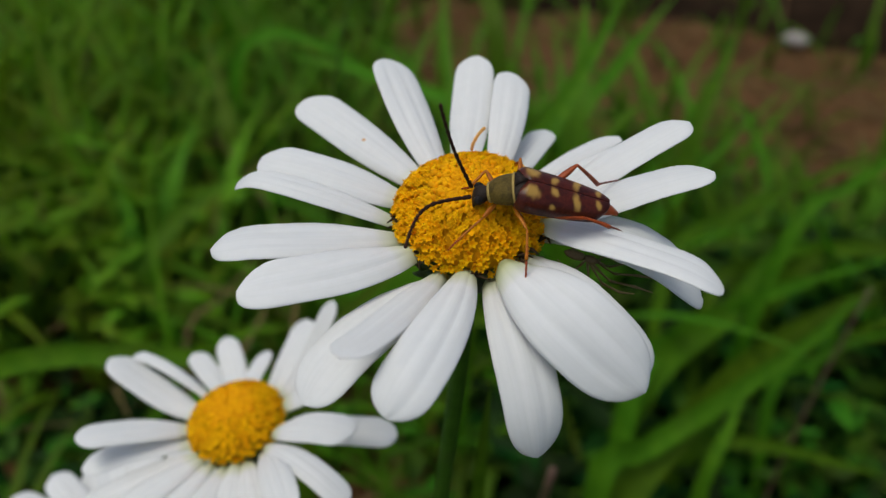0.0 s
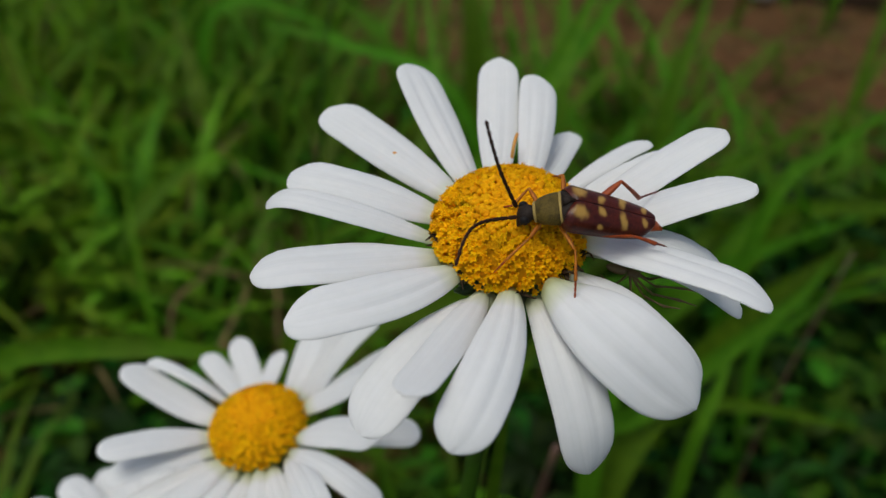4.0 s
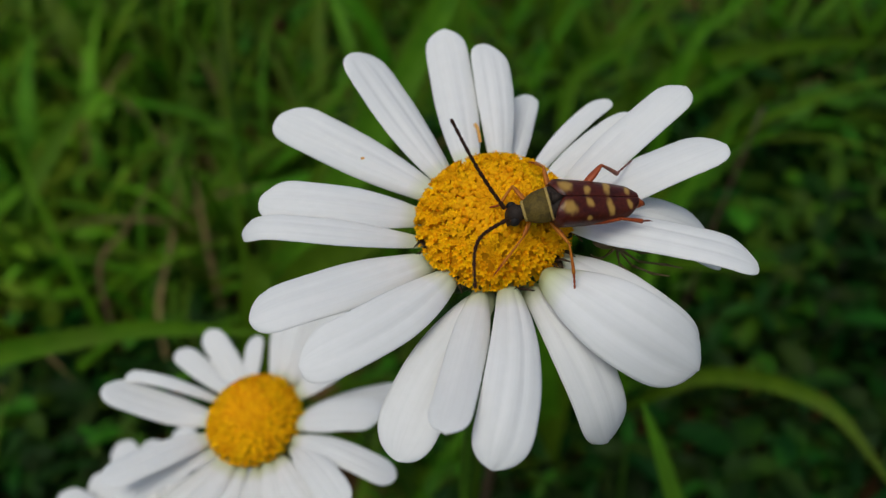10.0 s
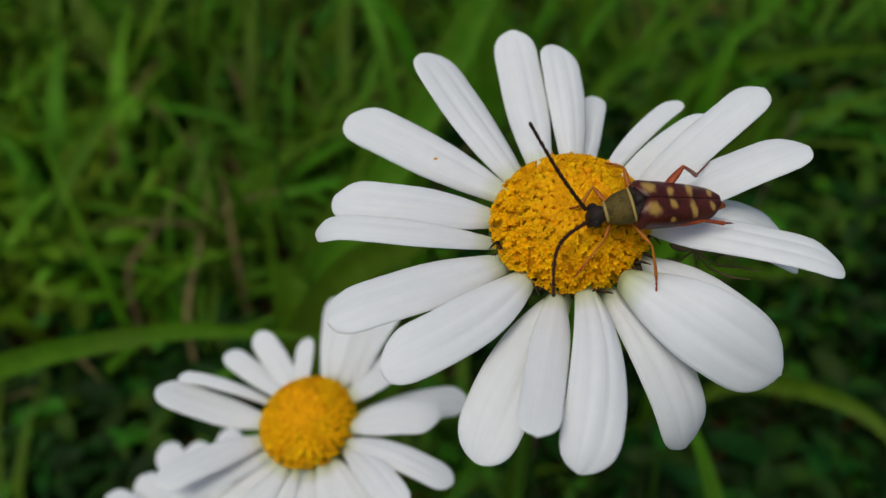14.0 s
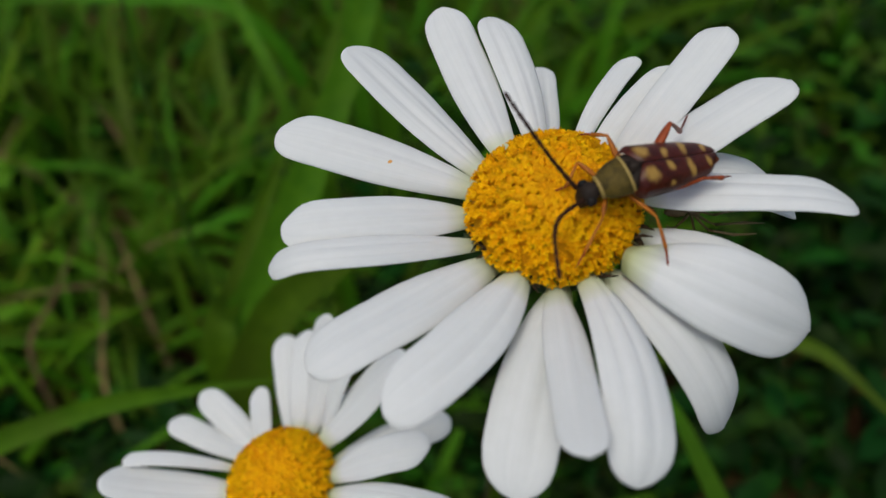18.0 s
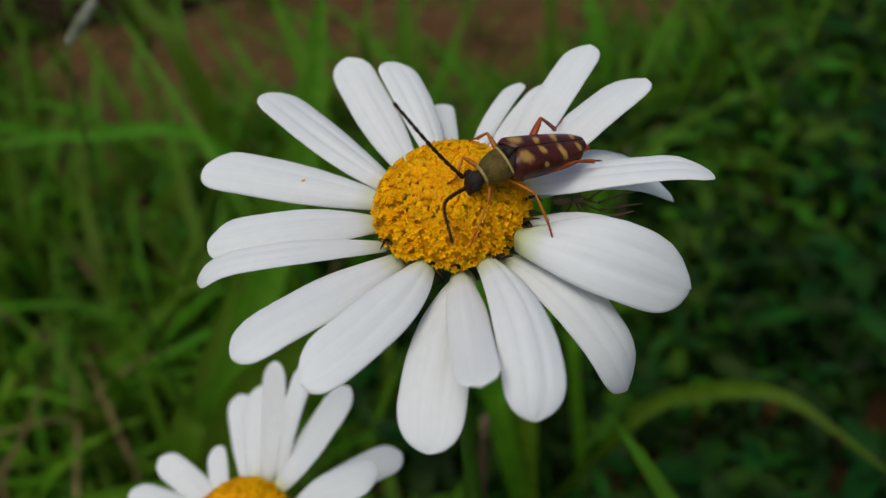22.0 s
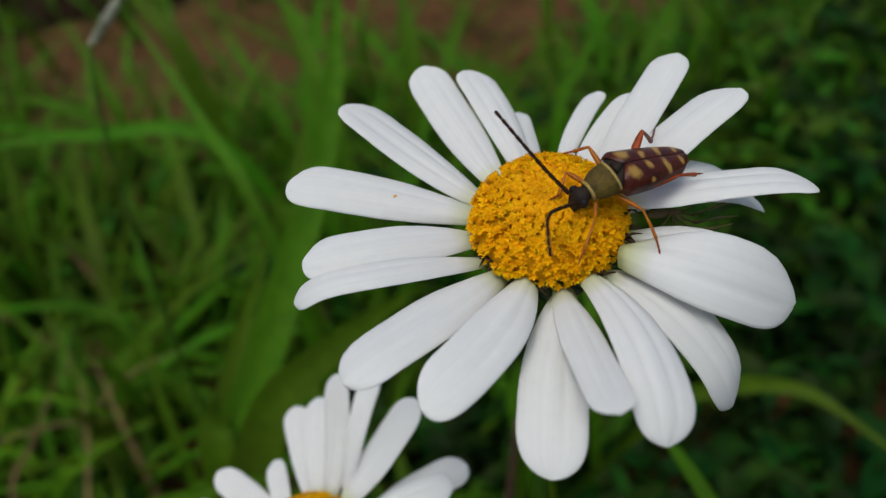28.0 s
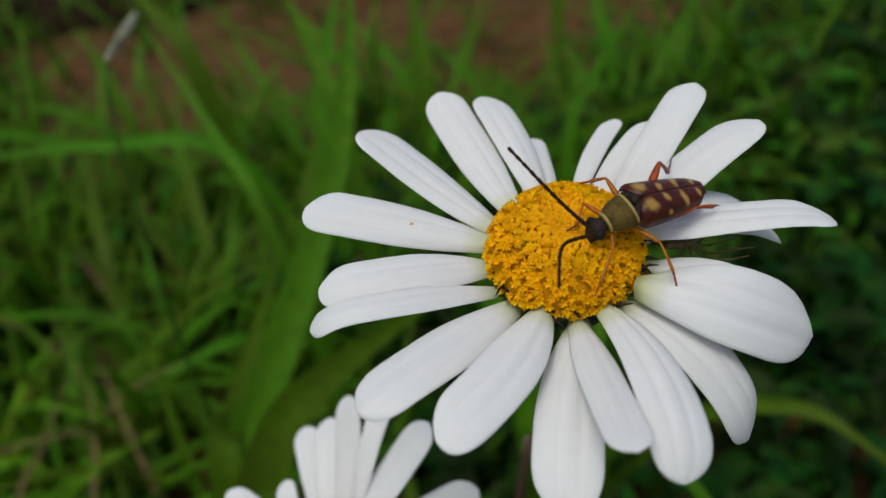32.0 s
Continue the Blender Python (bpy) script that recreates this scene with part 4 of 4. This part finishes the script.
def shade_bank():
    """An added low bank beyond the bare soil, coloured dark in place of shade."""
    line = ((-0.20, 1.00), (-0.05, 0.87), (0.074, 0.80), (0.172, 0.775), (0.305, 0.735), (0.414, 0.665), (0.55, 0.58), (0.8, 0.46))
    bm = bmesh.new()
    rows = []
    for i in range(57):
        f = i / 8
        k = min(int(f), len(line) - 2)
        x, y = Vector(line[k]).lerp(Vector(line[k + 1]), f - k)
        rows.append([bm.verts.new((x + 0.5 * d + 0.02 * noise.noise((x * 20, d * 30, 1)), y + d + 0.02 * noise.noise((x * 20, d * 30, 5)), h + 0.02 * noise.noise((x * 16, d * 16, 9)))) for d, h in ((-0.02, -0.03), (0.0, 0.012), (0.03, 0.04), (0.08, 0.075), (0.14, 0.09), (0.20, 0.085), (0.27, 0.05), (0.34, -0.04))])
    for a, b in zip(rows, rows[1:]):
        for k in range(7):
            bm.faces.new((a[k], b[k], b[k + 1], a[k + 1]))
    tagged(part("shade_bank", bm, M["bank_shade"]), "added low bank, coloured dark to stand in for shade behind bare soil", "bank", kind="structure")


shade_bank()
tufts()
weeds()
long_blades()
seed_head()
litter()

# ---- beetle ----

def body_frame(forward, origin):
    """A frame on the beetle in the flower's: x to its head, y to its left, z up."""
    f = Vector(forward).normalized()
    left = Vector((-0.15, -0.985, -0.06))
    left = (left - f * left.dot(f)).normalized()
    m = Matrix((f, left, f.cross(left))).transposed().to_4x4()
    m.translation = Vector(origin) * MM
    return m


# The hind body slopes up to the shoulders, the front slopes down to the head.
BODY = body_frame((-0.957, 0.085, 0.279), (3.39, -2.78, 7.00))
INV = BODY.inverted()
FRONT = INV @ body_frame((-0.964, 0.085, -0.256), (3.84, -2.79, 6.71))


def on_body(p):
    """A point of the flower's frame, in mm, in the beetle's frame."""
    return INV @ (Vector(p) * MM)


def elytron_point(s, u, side, lift=0.0):
    """A point of a wing case: s from shoulder to apex, u from the seam to the outer edge."""
    half = (1.84 + 0.40 * math.sin(min(1, s / 0.10) * math.pi / 2)) * (1 - 0.16 * s - 0.26 * s ** 3.2) - 0.12 * max(0, 1 - s / 0.06)
    if s > 0.88:
        half *= 1 - 18 * (s - 0.88) ** 2
    a = u * math.pi * 0.63
    high = (1.50 - 0.45 * s ** 2) * (0.80 + 0.20 * math.sin(min(1, s / 0.09) * math.pi / 2))
    y = 0.025 + half * math.sin(min(a, math.pi / 2)) - (0.12 * (a - math.pi / 2) if a > math.pi / 2 else 0)
    z = (high + lift) * math.cos(a) - 0.10 * (1 - u) ** 6 + 0.06 * math.exp(-((s - 0.06) / 0.08) ** 2) * math.exp(-((u - 0.7) / 0.3) ** 2)
    return Vector((-0.32 - 8.54 * s - 0.62 * max(0.0, 1 - u / 0.42) ** 1.3 * max(0.0, 1 - s / 0.16) + 0.7 * u * u * max(0, (s - 0.8) / 0.2) ** 2, side * (y + lift * math.sin(a)), z)) * MM


def elytron(side, parent):
    bm = bmesh.new()
    ns, nu = 84, 40
    mask = bm.verts.layers.float.new("spot")
    rnd = random.Random(9 + side)
    marks = [(s0, u0, ds * rnd.uniform(0.92, 1.08), du * rnd.uniform(0.92, 1.08)) for s0, u0, ds, du in (
        (0.130, 0.25, 0.105, 0.19), (0.375, 0.15, 0.048, 0.14), (0.375, 0.56, 0.036, 0.10), (0.625, 0.28, 0.046, 0.29), (0.870, 0.22, 0.040, 0.18))]

    def cream(s, u):
        far = min(math.hypot((s - s0 - 0.09 * (u - u0)) / ds, (u - u0) / du) + 0.30 * noise.noise((s * 22, u * 7, side * 4.0)) for s0, u0, ds, du in marks)
        v = min(1.0, max(0.0, (1.16 - far) / 0.80))
        return v * v * (3 - 2 * v)

    top, low = [], []
    for i in range(ns + 1):
        for rows, lift in ((top, 0.0), (low, -0.07)):
            rows.append([bm.verts.new(elytron_point(i / ns, k / nu, side, lift)) for k in range(nu + 1)])
            for k, v in enumerate(rows[-1]):
                v[mask] = cream(i / ns, k / nu)
    for i in range(ns):
        for k in range(nu):
            bm.faces.new((top[i][k], top[i][k + 1], top[i + 1][k + 1], top[i + 1][k]))
            bm.faces.new((low[i][k + 1], low[i][k], low[i + 1][k], low[i + 1][k + 1]))
        for k in (0, nu):
            bm.faces.new((top[i][k], top[i + 1][k], low[i + 1][k], low[i][k]))
    for i in (0, ns):
        for k in range(nu):
            bm.faces.new((top[i][k], top[i][k + 1], low[i][k + 1], low[i][k]))
    part("wing_case", bm, M["elytra"], parent, "glossy dark maroon wing case with cream spots")


def lathe(profile, sides=28):
    """Rings along x as (x, half width, half height, rise)."""
    bm = bmesh.new()
    rings = []
    for x, w, h, z in profile:
        rings.append([bm.verts.new(Vector((x, w * math.cos(2 * math.pi * k / sides), z + h * math.sin(2 * math.pi * k / sides))) * MM) for k in range(sides)])
    for a, b in zip(rings, rings[1:]):
        for k in range(sides):
            bm.faces.new((a[k], a[(k + 1) % sides], b[(k + 1) % sides], b[k]))
    bm.faces.new(rings[0][::-1])
    bm.faces.new(rings[-1])
    return bm


def limb(name, joints, parent, thick, mats, label=""):
    """A leg: swollen femur with the slim tibia and jointed tarsus under it."""
    a, b, c, d = [on_body(p) for p in joints]
    bm = bmesh.new()
    tube(bm, [a.lerp(b, s / 10) for s in range(11)], [MM * thick * (0.34 + 0.66 * math.sin(math.pi * min(1, 0.12 + 0.85 * s / 10)) ** 0.8) for s in range(11)], 12, 0.72)
    leg = part(name, bm, M[mats[0]], parent, label)
    bm = bmesh.new()
    bow = (b + c) / 2 + Vector((0, 0, 0.00012))
    tube(bm, [bez([b, bow, c], s / 8) for s in range(9)], [MM * (0.13 + 0.10 * s / 8) * (thick / 0.42) for s in range(9)], 10)
    part("tibia", bm, M[mats[1]], leg)
    bm = bmesh.new()
    n = 12
    tube(bm, [bez([c, c.lerp(d, 0.5) + Vector((0, 0, 0.0001)), d], s / n) for s in range(n + 1)], [MM * (0.075 + 0.055 * abs(math.sin(math.pi * s / 3))) * (1 - 0.3 * s / n) for s in range(n + 1)], 8)
    for sgn in (1, -1):
        t = (d - c).normalized()
        sd = t.orthogonal().normalized() * sgn
        tube(bm, [d, d + (t * 0.16 + sd * 0.10) * MM, d + (t * 0.24 + sd * 0.20) * MM - Vector((0, 0, 0.08 * MM))], [0.04 * MM, 0.03 * MM, 0.012 * MM], 5)
    part("tarsus", bm, M[mats[2]], leg)


ANTENNAE = []


def antenna(parent, length, bow, side):
    """Eleven knotted segments along x from the socket, gently curved."""
    bm = bmesh.new()
    pts, radii, n = [], [], 66
    for i in range(n + 1):
        s = i / n
        pts.append(Vector((length * s, bow * 0.15 * math.sin(2 * math.pi * s) * side, bow * math.sin(math.pi * s) * (1.0 - 0.15 * math.cos(math.pi * s)))) * MM)
        seg = (s * 11) % 1
        radii.append(MM * (0.20 if s < 0.09 else 0.160 + 0.050 * seg - 0.035 * s) * (0.8 if seg < 0.1 else 1))
    tube(bm, pts, radii, 10)
    ob = part("antenna", bm, M["antenna"], parent, "long thin brown-black segmented antenna")
    ANTENNAE.append(ob)


def beetle():
    bug = thing("longhorn_beetle", FLOWER_A @ BODY, "maroon longhorn beetle with cream spots on a daisy", "beetle")
    part("abdomen", lathe([(0.2, 1.3, 0.7, -0.45), (-1.5, 1.65, 0.95, -0.45), (-4.5, 1.50, 0.9, -0.42), (-6.6, 1.15, 0.7, -0.3), (-8.0, 0.75, 0.5, -0.15)]), M["beetle_leg"], bug)
    part("abdomen_tip", lathe([(-7.9, 0.85, 0.45, -0.10), (-8.7, 0.78, 0.40, 0.02), (-9.5, 0.50, 0.28, -0.05), (-10.2, 0.20, 0.12, -0.30)]), M["beetle_leg"], bug, "orange abdomen tip")
    part("thorax", lathe([(0.5, 1.0, 0.6, -0.9), (0.0, 1.5, 1.0, -0.5), (-1.4, 1.6, 1.0, -0.6), (-2.4, 1.1, 0.8, -0.7)]), M["beetle_black"], bug)
    for side in (1, -1):
        elytron(side, bug)
    bm = bmesh.new()
    tri = [Vector(p) * MM for p in ((0.0, 0.55, 1.06), (0.0, -0.55, 1.06), (-1.0, 0, 1.48), (-0.2, 0.0, 1.50))]
    vs = [bm.verts.new(p) for p in tri] + [bm.verts.new(p - Vector((0, 0, 0.3 * MM))) for p in tri[:3]]
    for f in ((0, 1, 3), (1, 2, 3), (2, 0, 3), (0, 4, 5, 1), (1, 5, 6, 2), (2, 6, 4, 0), (4, 6, 5)):
        bm.faces.new([vs[i] for i in f])
    part("waist", lathe([(0.25, 1.16, 0.78, -0.30), (0.0, 1.42, 0.96, -0.14), (-0.35, 1.60, 1.14, -0.06), (-0.8, 1.58, 1.24, -0.04), (-1.5, 1.35, 1.20, -0.08)], sides=32), M["beetle_black"], bug, "black waist between pronotum and wing cases")
    part("scutellum", bm, M["beetle_black"], bug)
    fore = []
    fore.append(part("pronotum", lathe([(0.10, 1.50, 1.04, 0), (0.45, 1.62, 1.10, 0), (0.9, 1.58, 1.13, 0), (1.5, 1.45, 1.10, 0), (1.95, 1.28, 1.02, 0), (2.35, 1.00, 0.86, -0.02), (2.65, 0.84, 0.76, -0.05)], sides=40), M["pronotum"], bug, "olive-gold downy pronotum"))
    fore.append(part("hind_collar", lathe([(0.03, 1.50, 1.03, 0), (0.09, 1.66, 1.15, 0), (0.20, 1.68, 1.16, 0), (0.29, 1.58, 1.07, 0)], sides=40), M["collar"], bug, "band of golden hairs"))
    fore.append(part("front_collar", lathe([(2.38, 0.96, 0.84, -0.02), (2.46, 1.02, 0.91, -0.03), (2.56, 0.99, 0.88, -0.04), (2.64, 0.87, 0.78, -0.05)], sides=40), M["collar"], bug, "thin golden rim"))
    fore.append(part("head", lathe([(2.45, 0.60, 0.58, -0.06), (2.75, 0.66, 0.62, -0.08), (3.05, 0.84, 0.72, -0.10), (3.4, 0.95, 0.78, -0.14), (3.75, 0.92, 0.76, -0.24), (4.02, 0.80, 0.66, -0.45), (4.22, 0.62, 0.54, -0.80), (4.36, 0.48, 0.40, -1.2), (4.40, 0.28, 0.22, -1.55)], sides=32), M["beetle_black"], bug, "black downy head"))
    for side in (1, -1):
        bm = bmesh.new()
        bmesh.ops.create_uvsphere(bm, u_segments=18, v_segments=12, radius=0.46 * MM, matrix=Matrix.Translation(Vector((3.52, 0.80 * side, -0.02)) * MM) @ Matrix.Diagonal((1.0, 0.8, 1.1, 1)))
        fore.append(part("eye", bm, M["eye"], bug))
        bm = bmesh.new()
        tube(bm, [Vector(p) * MM for p in ((4.3, 0.25 * side, -1.35), (4.6, 0.42 * side, -1.65), (4.7, 0.30 * side, -2.0))], [0.09 * MM, 0.08 * MM, 0.10 * MM], 7)
        fore.append(part("palp", bm, M["leg_dark"], bug))
    for ob in fore:
        ob.matrix_local = FRONT
    # Legs, joint by joint: hip, knee, end of tibia, claw.
    rust, amber = ("beetle_leg", "beetle_leg", "leg_dark"), ("amber", "amber", "beetle_leg")
    limb("hind_leg", ((6.9, -1.9, 5.9), (9.42, -0.32, 6.94), (11.75, 0.04, 3.88), (14.1, 1.66, 2.6)), bug, 0.42, rust, "rusty orange leg")
    limb("hind_leg", ((6.3, -4.7, 5.3), (9.9, -5.15, 5.15), (12.0, -5.5, 4.3), (13.0, -5.4, 3.7)), bug, 0.40, rust, "rusty orange leg")
    limb("middle_leg", ((3.5, -3.6, 5.4), (4.5, -6.4, 5.3), (4.35, -8.7, 3.9), (4.25, -10.0, 2.3)), bug, 0.30, amber, "amber leg")
    limb("middle_leg", ((4.3, -1.6, 5.7), (4.42, 1.06, 6.5), (4.7, 2.9, 4.1), (4.4, 3.9, 3.0)), bug, 0.36, amber, "amber leg")
    limb("front_leg", ((2.0, -3.1, 5.2), (0.8, -4.6, 5.0), (-1.5, -6.1, 3.7), (-2.3, -6.6, 3.1)), bug, 0.27, amber, "amber leg")
    limb("front_leg", ((2.1, -1.8, 5.6), (1.25, 0.25, 5.9), (-0.3, -0.9, 4.9), (-1.3, -0.5, 4.2)), bug, 0.33, amber, "amber leg")
    antenna(bug, 9.8, 0.30, 1)
    antenna(bug, 7.9, 1.65, -1)


# ---- spider and larva ----
def spider():
    """A slender long-legged spider hanging on the underside of a petal."""
    m = FLOWER_A @ pose(0.0105, -0.0053, 0.0002, 180, 0, -26)
    bug = thing("spider", m, "slender tan long-legged spider beneath a white petal", "spider")
    part("abdomen", lathe([(-2.1, 0.10, 0.10, 0.75), (-1.75, 0.36, 0.34, 0.75), (-1.0, 0.50, 0.45, 0.75), (-0.3, 0.38, 0.36, 0.7), (-0.05, 0.15, 0.15, 0.65)], sides=18), M["spider"], bug, "tapering pale tan abdomen")
    part("front_body", lathe([(-0.10, 0.14, 0.14, 0.65), (0.2, 0.42, 0.30, 0.65), (0.6, 0.46, 0.32, 0.65), (1.0, 0.28, 0.25, 0.65), (1.2, 0.14, 0.14, 0.6)], sides=18), M["spider"], bug)
    for k, (yaw, l) in enumerate(((5, 6.0), (24, 5.2), (52, 3.0), (150, 2.6))):
        for side in (1, -1):
            d = Vector((math.cos(radians(yaw)), side * math.sin(radians(yaw)), 0))
            hip = Vector((0.7 - 0.22 * k, 0.3 * side, 0.65))
            knee = hip + d * l * 0.36 + Vector((0, 0, 1.5))
            shin = hip + d * l * 0.74 + Vector((0, 0, 0.8))
            foot = hip + d * l * 1.02 + Vector((0, 0, -0.5 if k % 2 else 0.6))
            bm = bmesh.new()
            pts = [bez([hip, hip.lerp(knee, 0.6) + Vector((0, 0, 0.25)), knee], s / 5) for s in range(6)]
            tube(bm, [p * MM for p in pts], [0.11 * MM, 0.14 * MM, 0.12 * MM, 0.10 * MM, 0.09 * MM, 0.11 * MM], 7)
            leg = part("leg", bm, M["spider"], bug)
            bm = bmesh.new()
            pts = [knee.lerp(shin, s / 4) for s in range(5)] + [shin.lerp(foot, s / 4) for s in range(1, 5)]
            tube(bm, [p * MM for p in pts], [MM * r for r in (0.15, 0.11, 0.10, 0.11, 0.15, 0.10, 0.08, 0.07, 0.05)], 7)
            part("shin", bm, M["spider_dark"], leg)


LARVA = []


def larva():
    """A tiny thread-like orange larva arched over a petal's edge, built of stiff lengths."""
    bug = thing("larva", FLOWER_A @ pose(0.0002, 0.0080, 0.0009), "tiny curved orange larva crawling on a white petal", "larva")
    line = [Vector((1.75 * (1 - math.cos(1.8 * f)), 0, 1.45 * math.sin(1.8 * f))) * MM for f in [i / 20 for i in range(21)]]
    for k in range(5):
        bm = bmesh.new()
        tube(bm, line[4 * k:4 * k + 5], [MM * (0.18 + 0.012 * math.sin(i * 1.57)) * (0.75 if (k, i) in ((0, 0), (4, 4)) else 1) for i in range(5)], 8)
        part("body_segment", bm, M["larva"], bug)
    bm = bmesh.new()
    bmesh.ops.create_uvsphere(bm, u_segments=10, v_segments=8, radius=0.00019, matrix=Matrix.Translation(line[-1]))
    part("head", bm, M["larva"], bug)
    LARVA.append(bug)


def petal_mark():
    bm = bmesh.new()
    bmesh.ops.create_icosphere(bm, subdivisions=2, radius=0.00018, matrix=Matrix.Diagonal((1.2, 0.9, 0.35, 1)))
    ob = part("pollen_grain", bm, M["larva"])
    ob.matrix_world = FLOWER_A @ pose(-0.0109, 0.0097, 0.0010)
    tagged(ob, "speck of orange pollen on a white petal", "pollen")


beetle()
spider()
larva()
petal_mark()


def feeler_pose(base, tip, up):
    root = FRONT @ (Vector(base) * MM)
    x = (on_body(tip) - root).normalized()
    z = (INV.to_3x3() @ Vector(up))
    z = (z - x * z.dot(x)).normalized()
    m = Matrix((x, z.cross(x), z)).transposed().to_4x4()
    m.translation = root
    return m


def motions():
    """The two antennae sway; the larva loops over the petal's edge."""
    walk(ANTENNAE[0], [(t, feeler_pose((4.10, -0.55, 0.35), tip, (-0.8, -0.3, 0.5))) for t, *tip in (
        (0, -2.82, -1.27, 15.43), (1, -2.2, -0.89, 15.55), (2, -2.61, -0.45, 15.4), (5, -3.52, 0.66, 14.86), (6, -4.02, 2.56, 13.84), (7, -3.78, 2.57, 13.95), (8, -4.06, 2.79, 13.69), (9, -4.0, 3.2, 13.45), (10, -3.69, 3.9, 13.09), (11, -3.63, 4.29, 12.78), (12, -4.12, 3.96, 12.8), (13, -4.07, 4.31, 12.52), (14, -4.28, 3.92, 12.74), (17, -3.73, 4.82, 12.19), (18, -3.71, 4.65, 12.38), (19, -4.15, 3.95, 12.8), (20, -4.9, 2.57, 13.34), (22, -4.37, 2.26, 13.83), (23, -5.04, 2.49, 13.3), (24, -7.13, -0.27, 12.71), (27, -5.33, 3.1, 12.67), (28, -3.61, 4.94, 12.13), (29, -4.34, 4.2, 12.45), (30, -4.11, 4.9, 11.87), (31, -3.36, 5.68, 11.34), (32, -4.04, 5.08, 11.71))])
    walk(ANTENNAE[1], [(t, feeler_pose((4.10, 0.55, 0.35), tip, (-0.8, 0.5, 0.6))) for t, *tip in (
        (0, -6.11, -8.25, 5.43), (1, -6.36, -7.98, 6.26), (2, -6.42, -7.92, 5.81), (5, -5.82, -8.48, 7.08), (6, -5.44, -8.94, 5.86), (7, -5.61, -8.78, 6.41), (8, -5.68, -8.72, 5.85), (9, -5.47, -8.85, 6.88), (10, -5.09, -9.1, 7.27), (11, -4.94, -9.31, 6.66), (12, -4.88, -9.37, 5.53), (13, -5.12, -9.2, 6.42), (14, -5.42, -8.95, 5.64), (17, -5.82, -8.47, 7.1), (18, -5.83, -8.42, 7.33), (19, -5.4, -8.85, 7.22), (20, -5.27, -9.09, 5.88), (22, -5.57, -8.53, 7.81), (23, -5.03, -9.2, 6.97), (24, -5.0, -9.25, 6.79), (27, -6.95, -6.91, 7.43), (28, -6.66, -7.14, 7.99), (29, -6.75, -6.99, 8.01), (30, -6.88, -6.91, 7.72), (31, -7.11, -6.49, 7.71), (32, -7.03, -6.54, 7.92))])
    walk(LARVA[0], [(t, FLOWER_A @ pose(x * MM, y * MM, z * MM, 0, ry, rz)) for t, x, y, z, ry, rz in (
        (0, 0.3, 7.9, 0.9, 0, 52), (1.5, 0.5, 8.2, 0.8, -14, 48), (2.5, 0.7, 8.5, 0.6, -22, 46), (5, 1.3, 9.2, 0.0, 30, 84), (9, 1.3, 9.6, -0.2, 40, 84), (12, 1.1, 8.2, -0.9, 55, 85), (14, 1.3, 8.4, -2.2, 60, 85), (32, 1.3, 8.4, -2.4, 60, 85))])


motions()
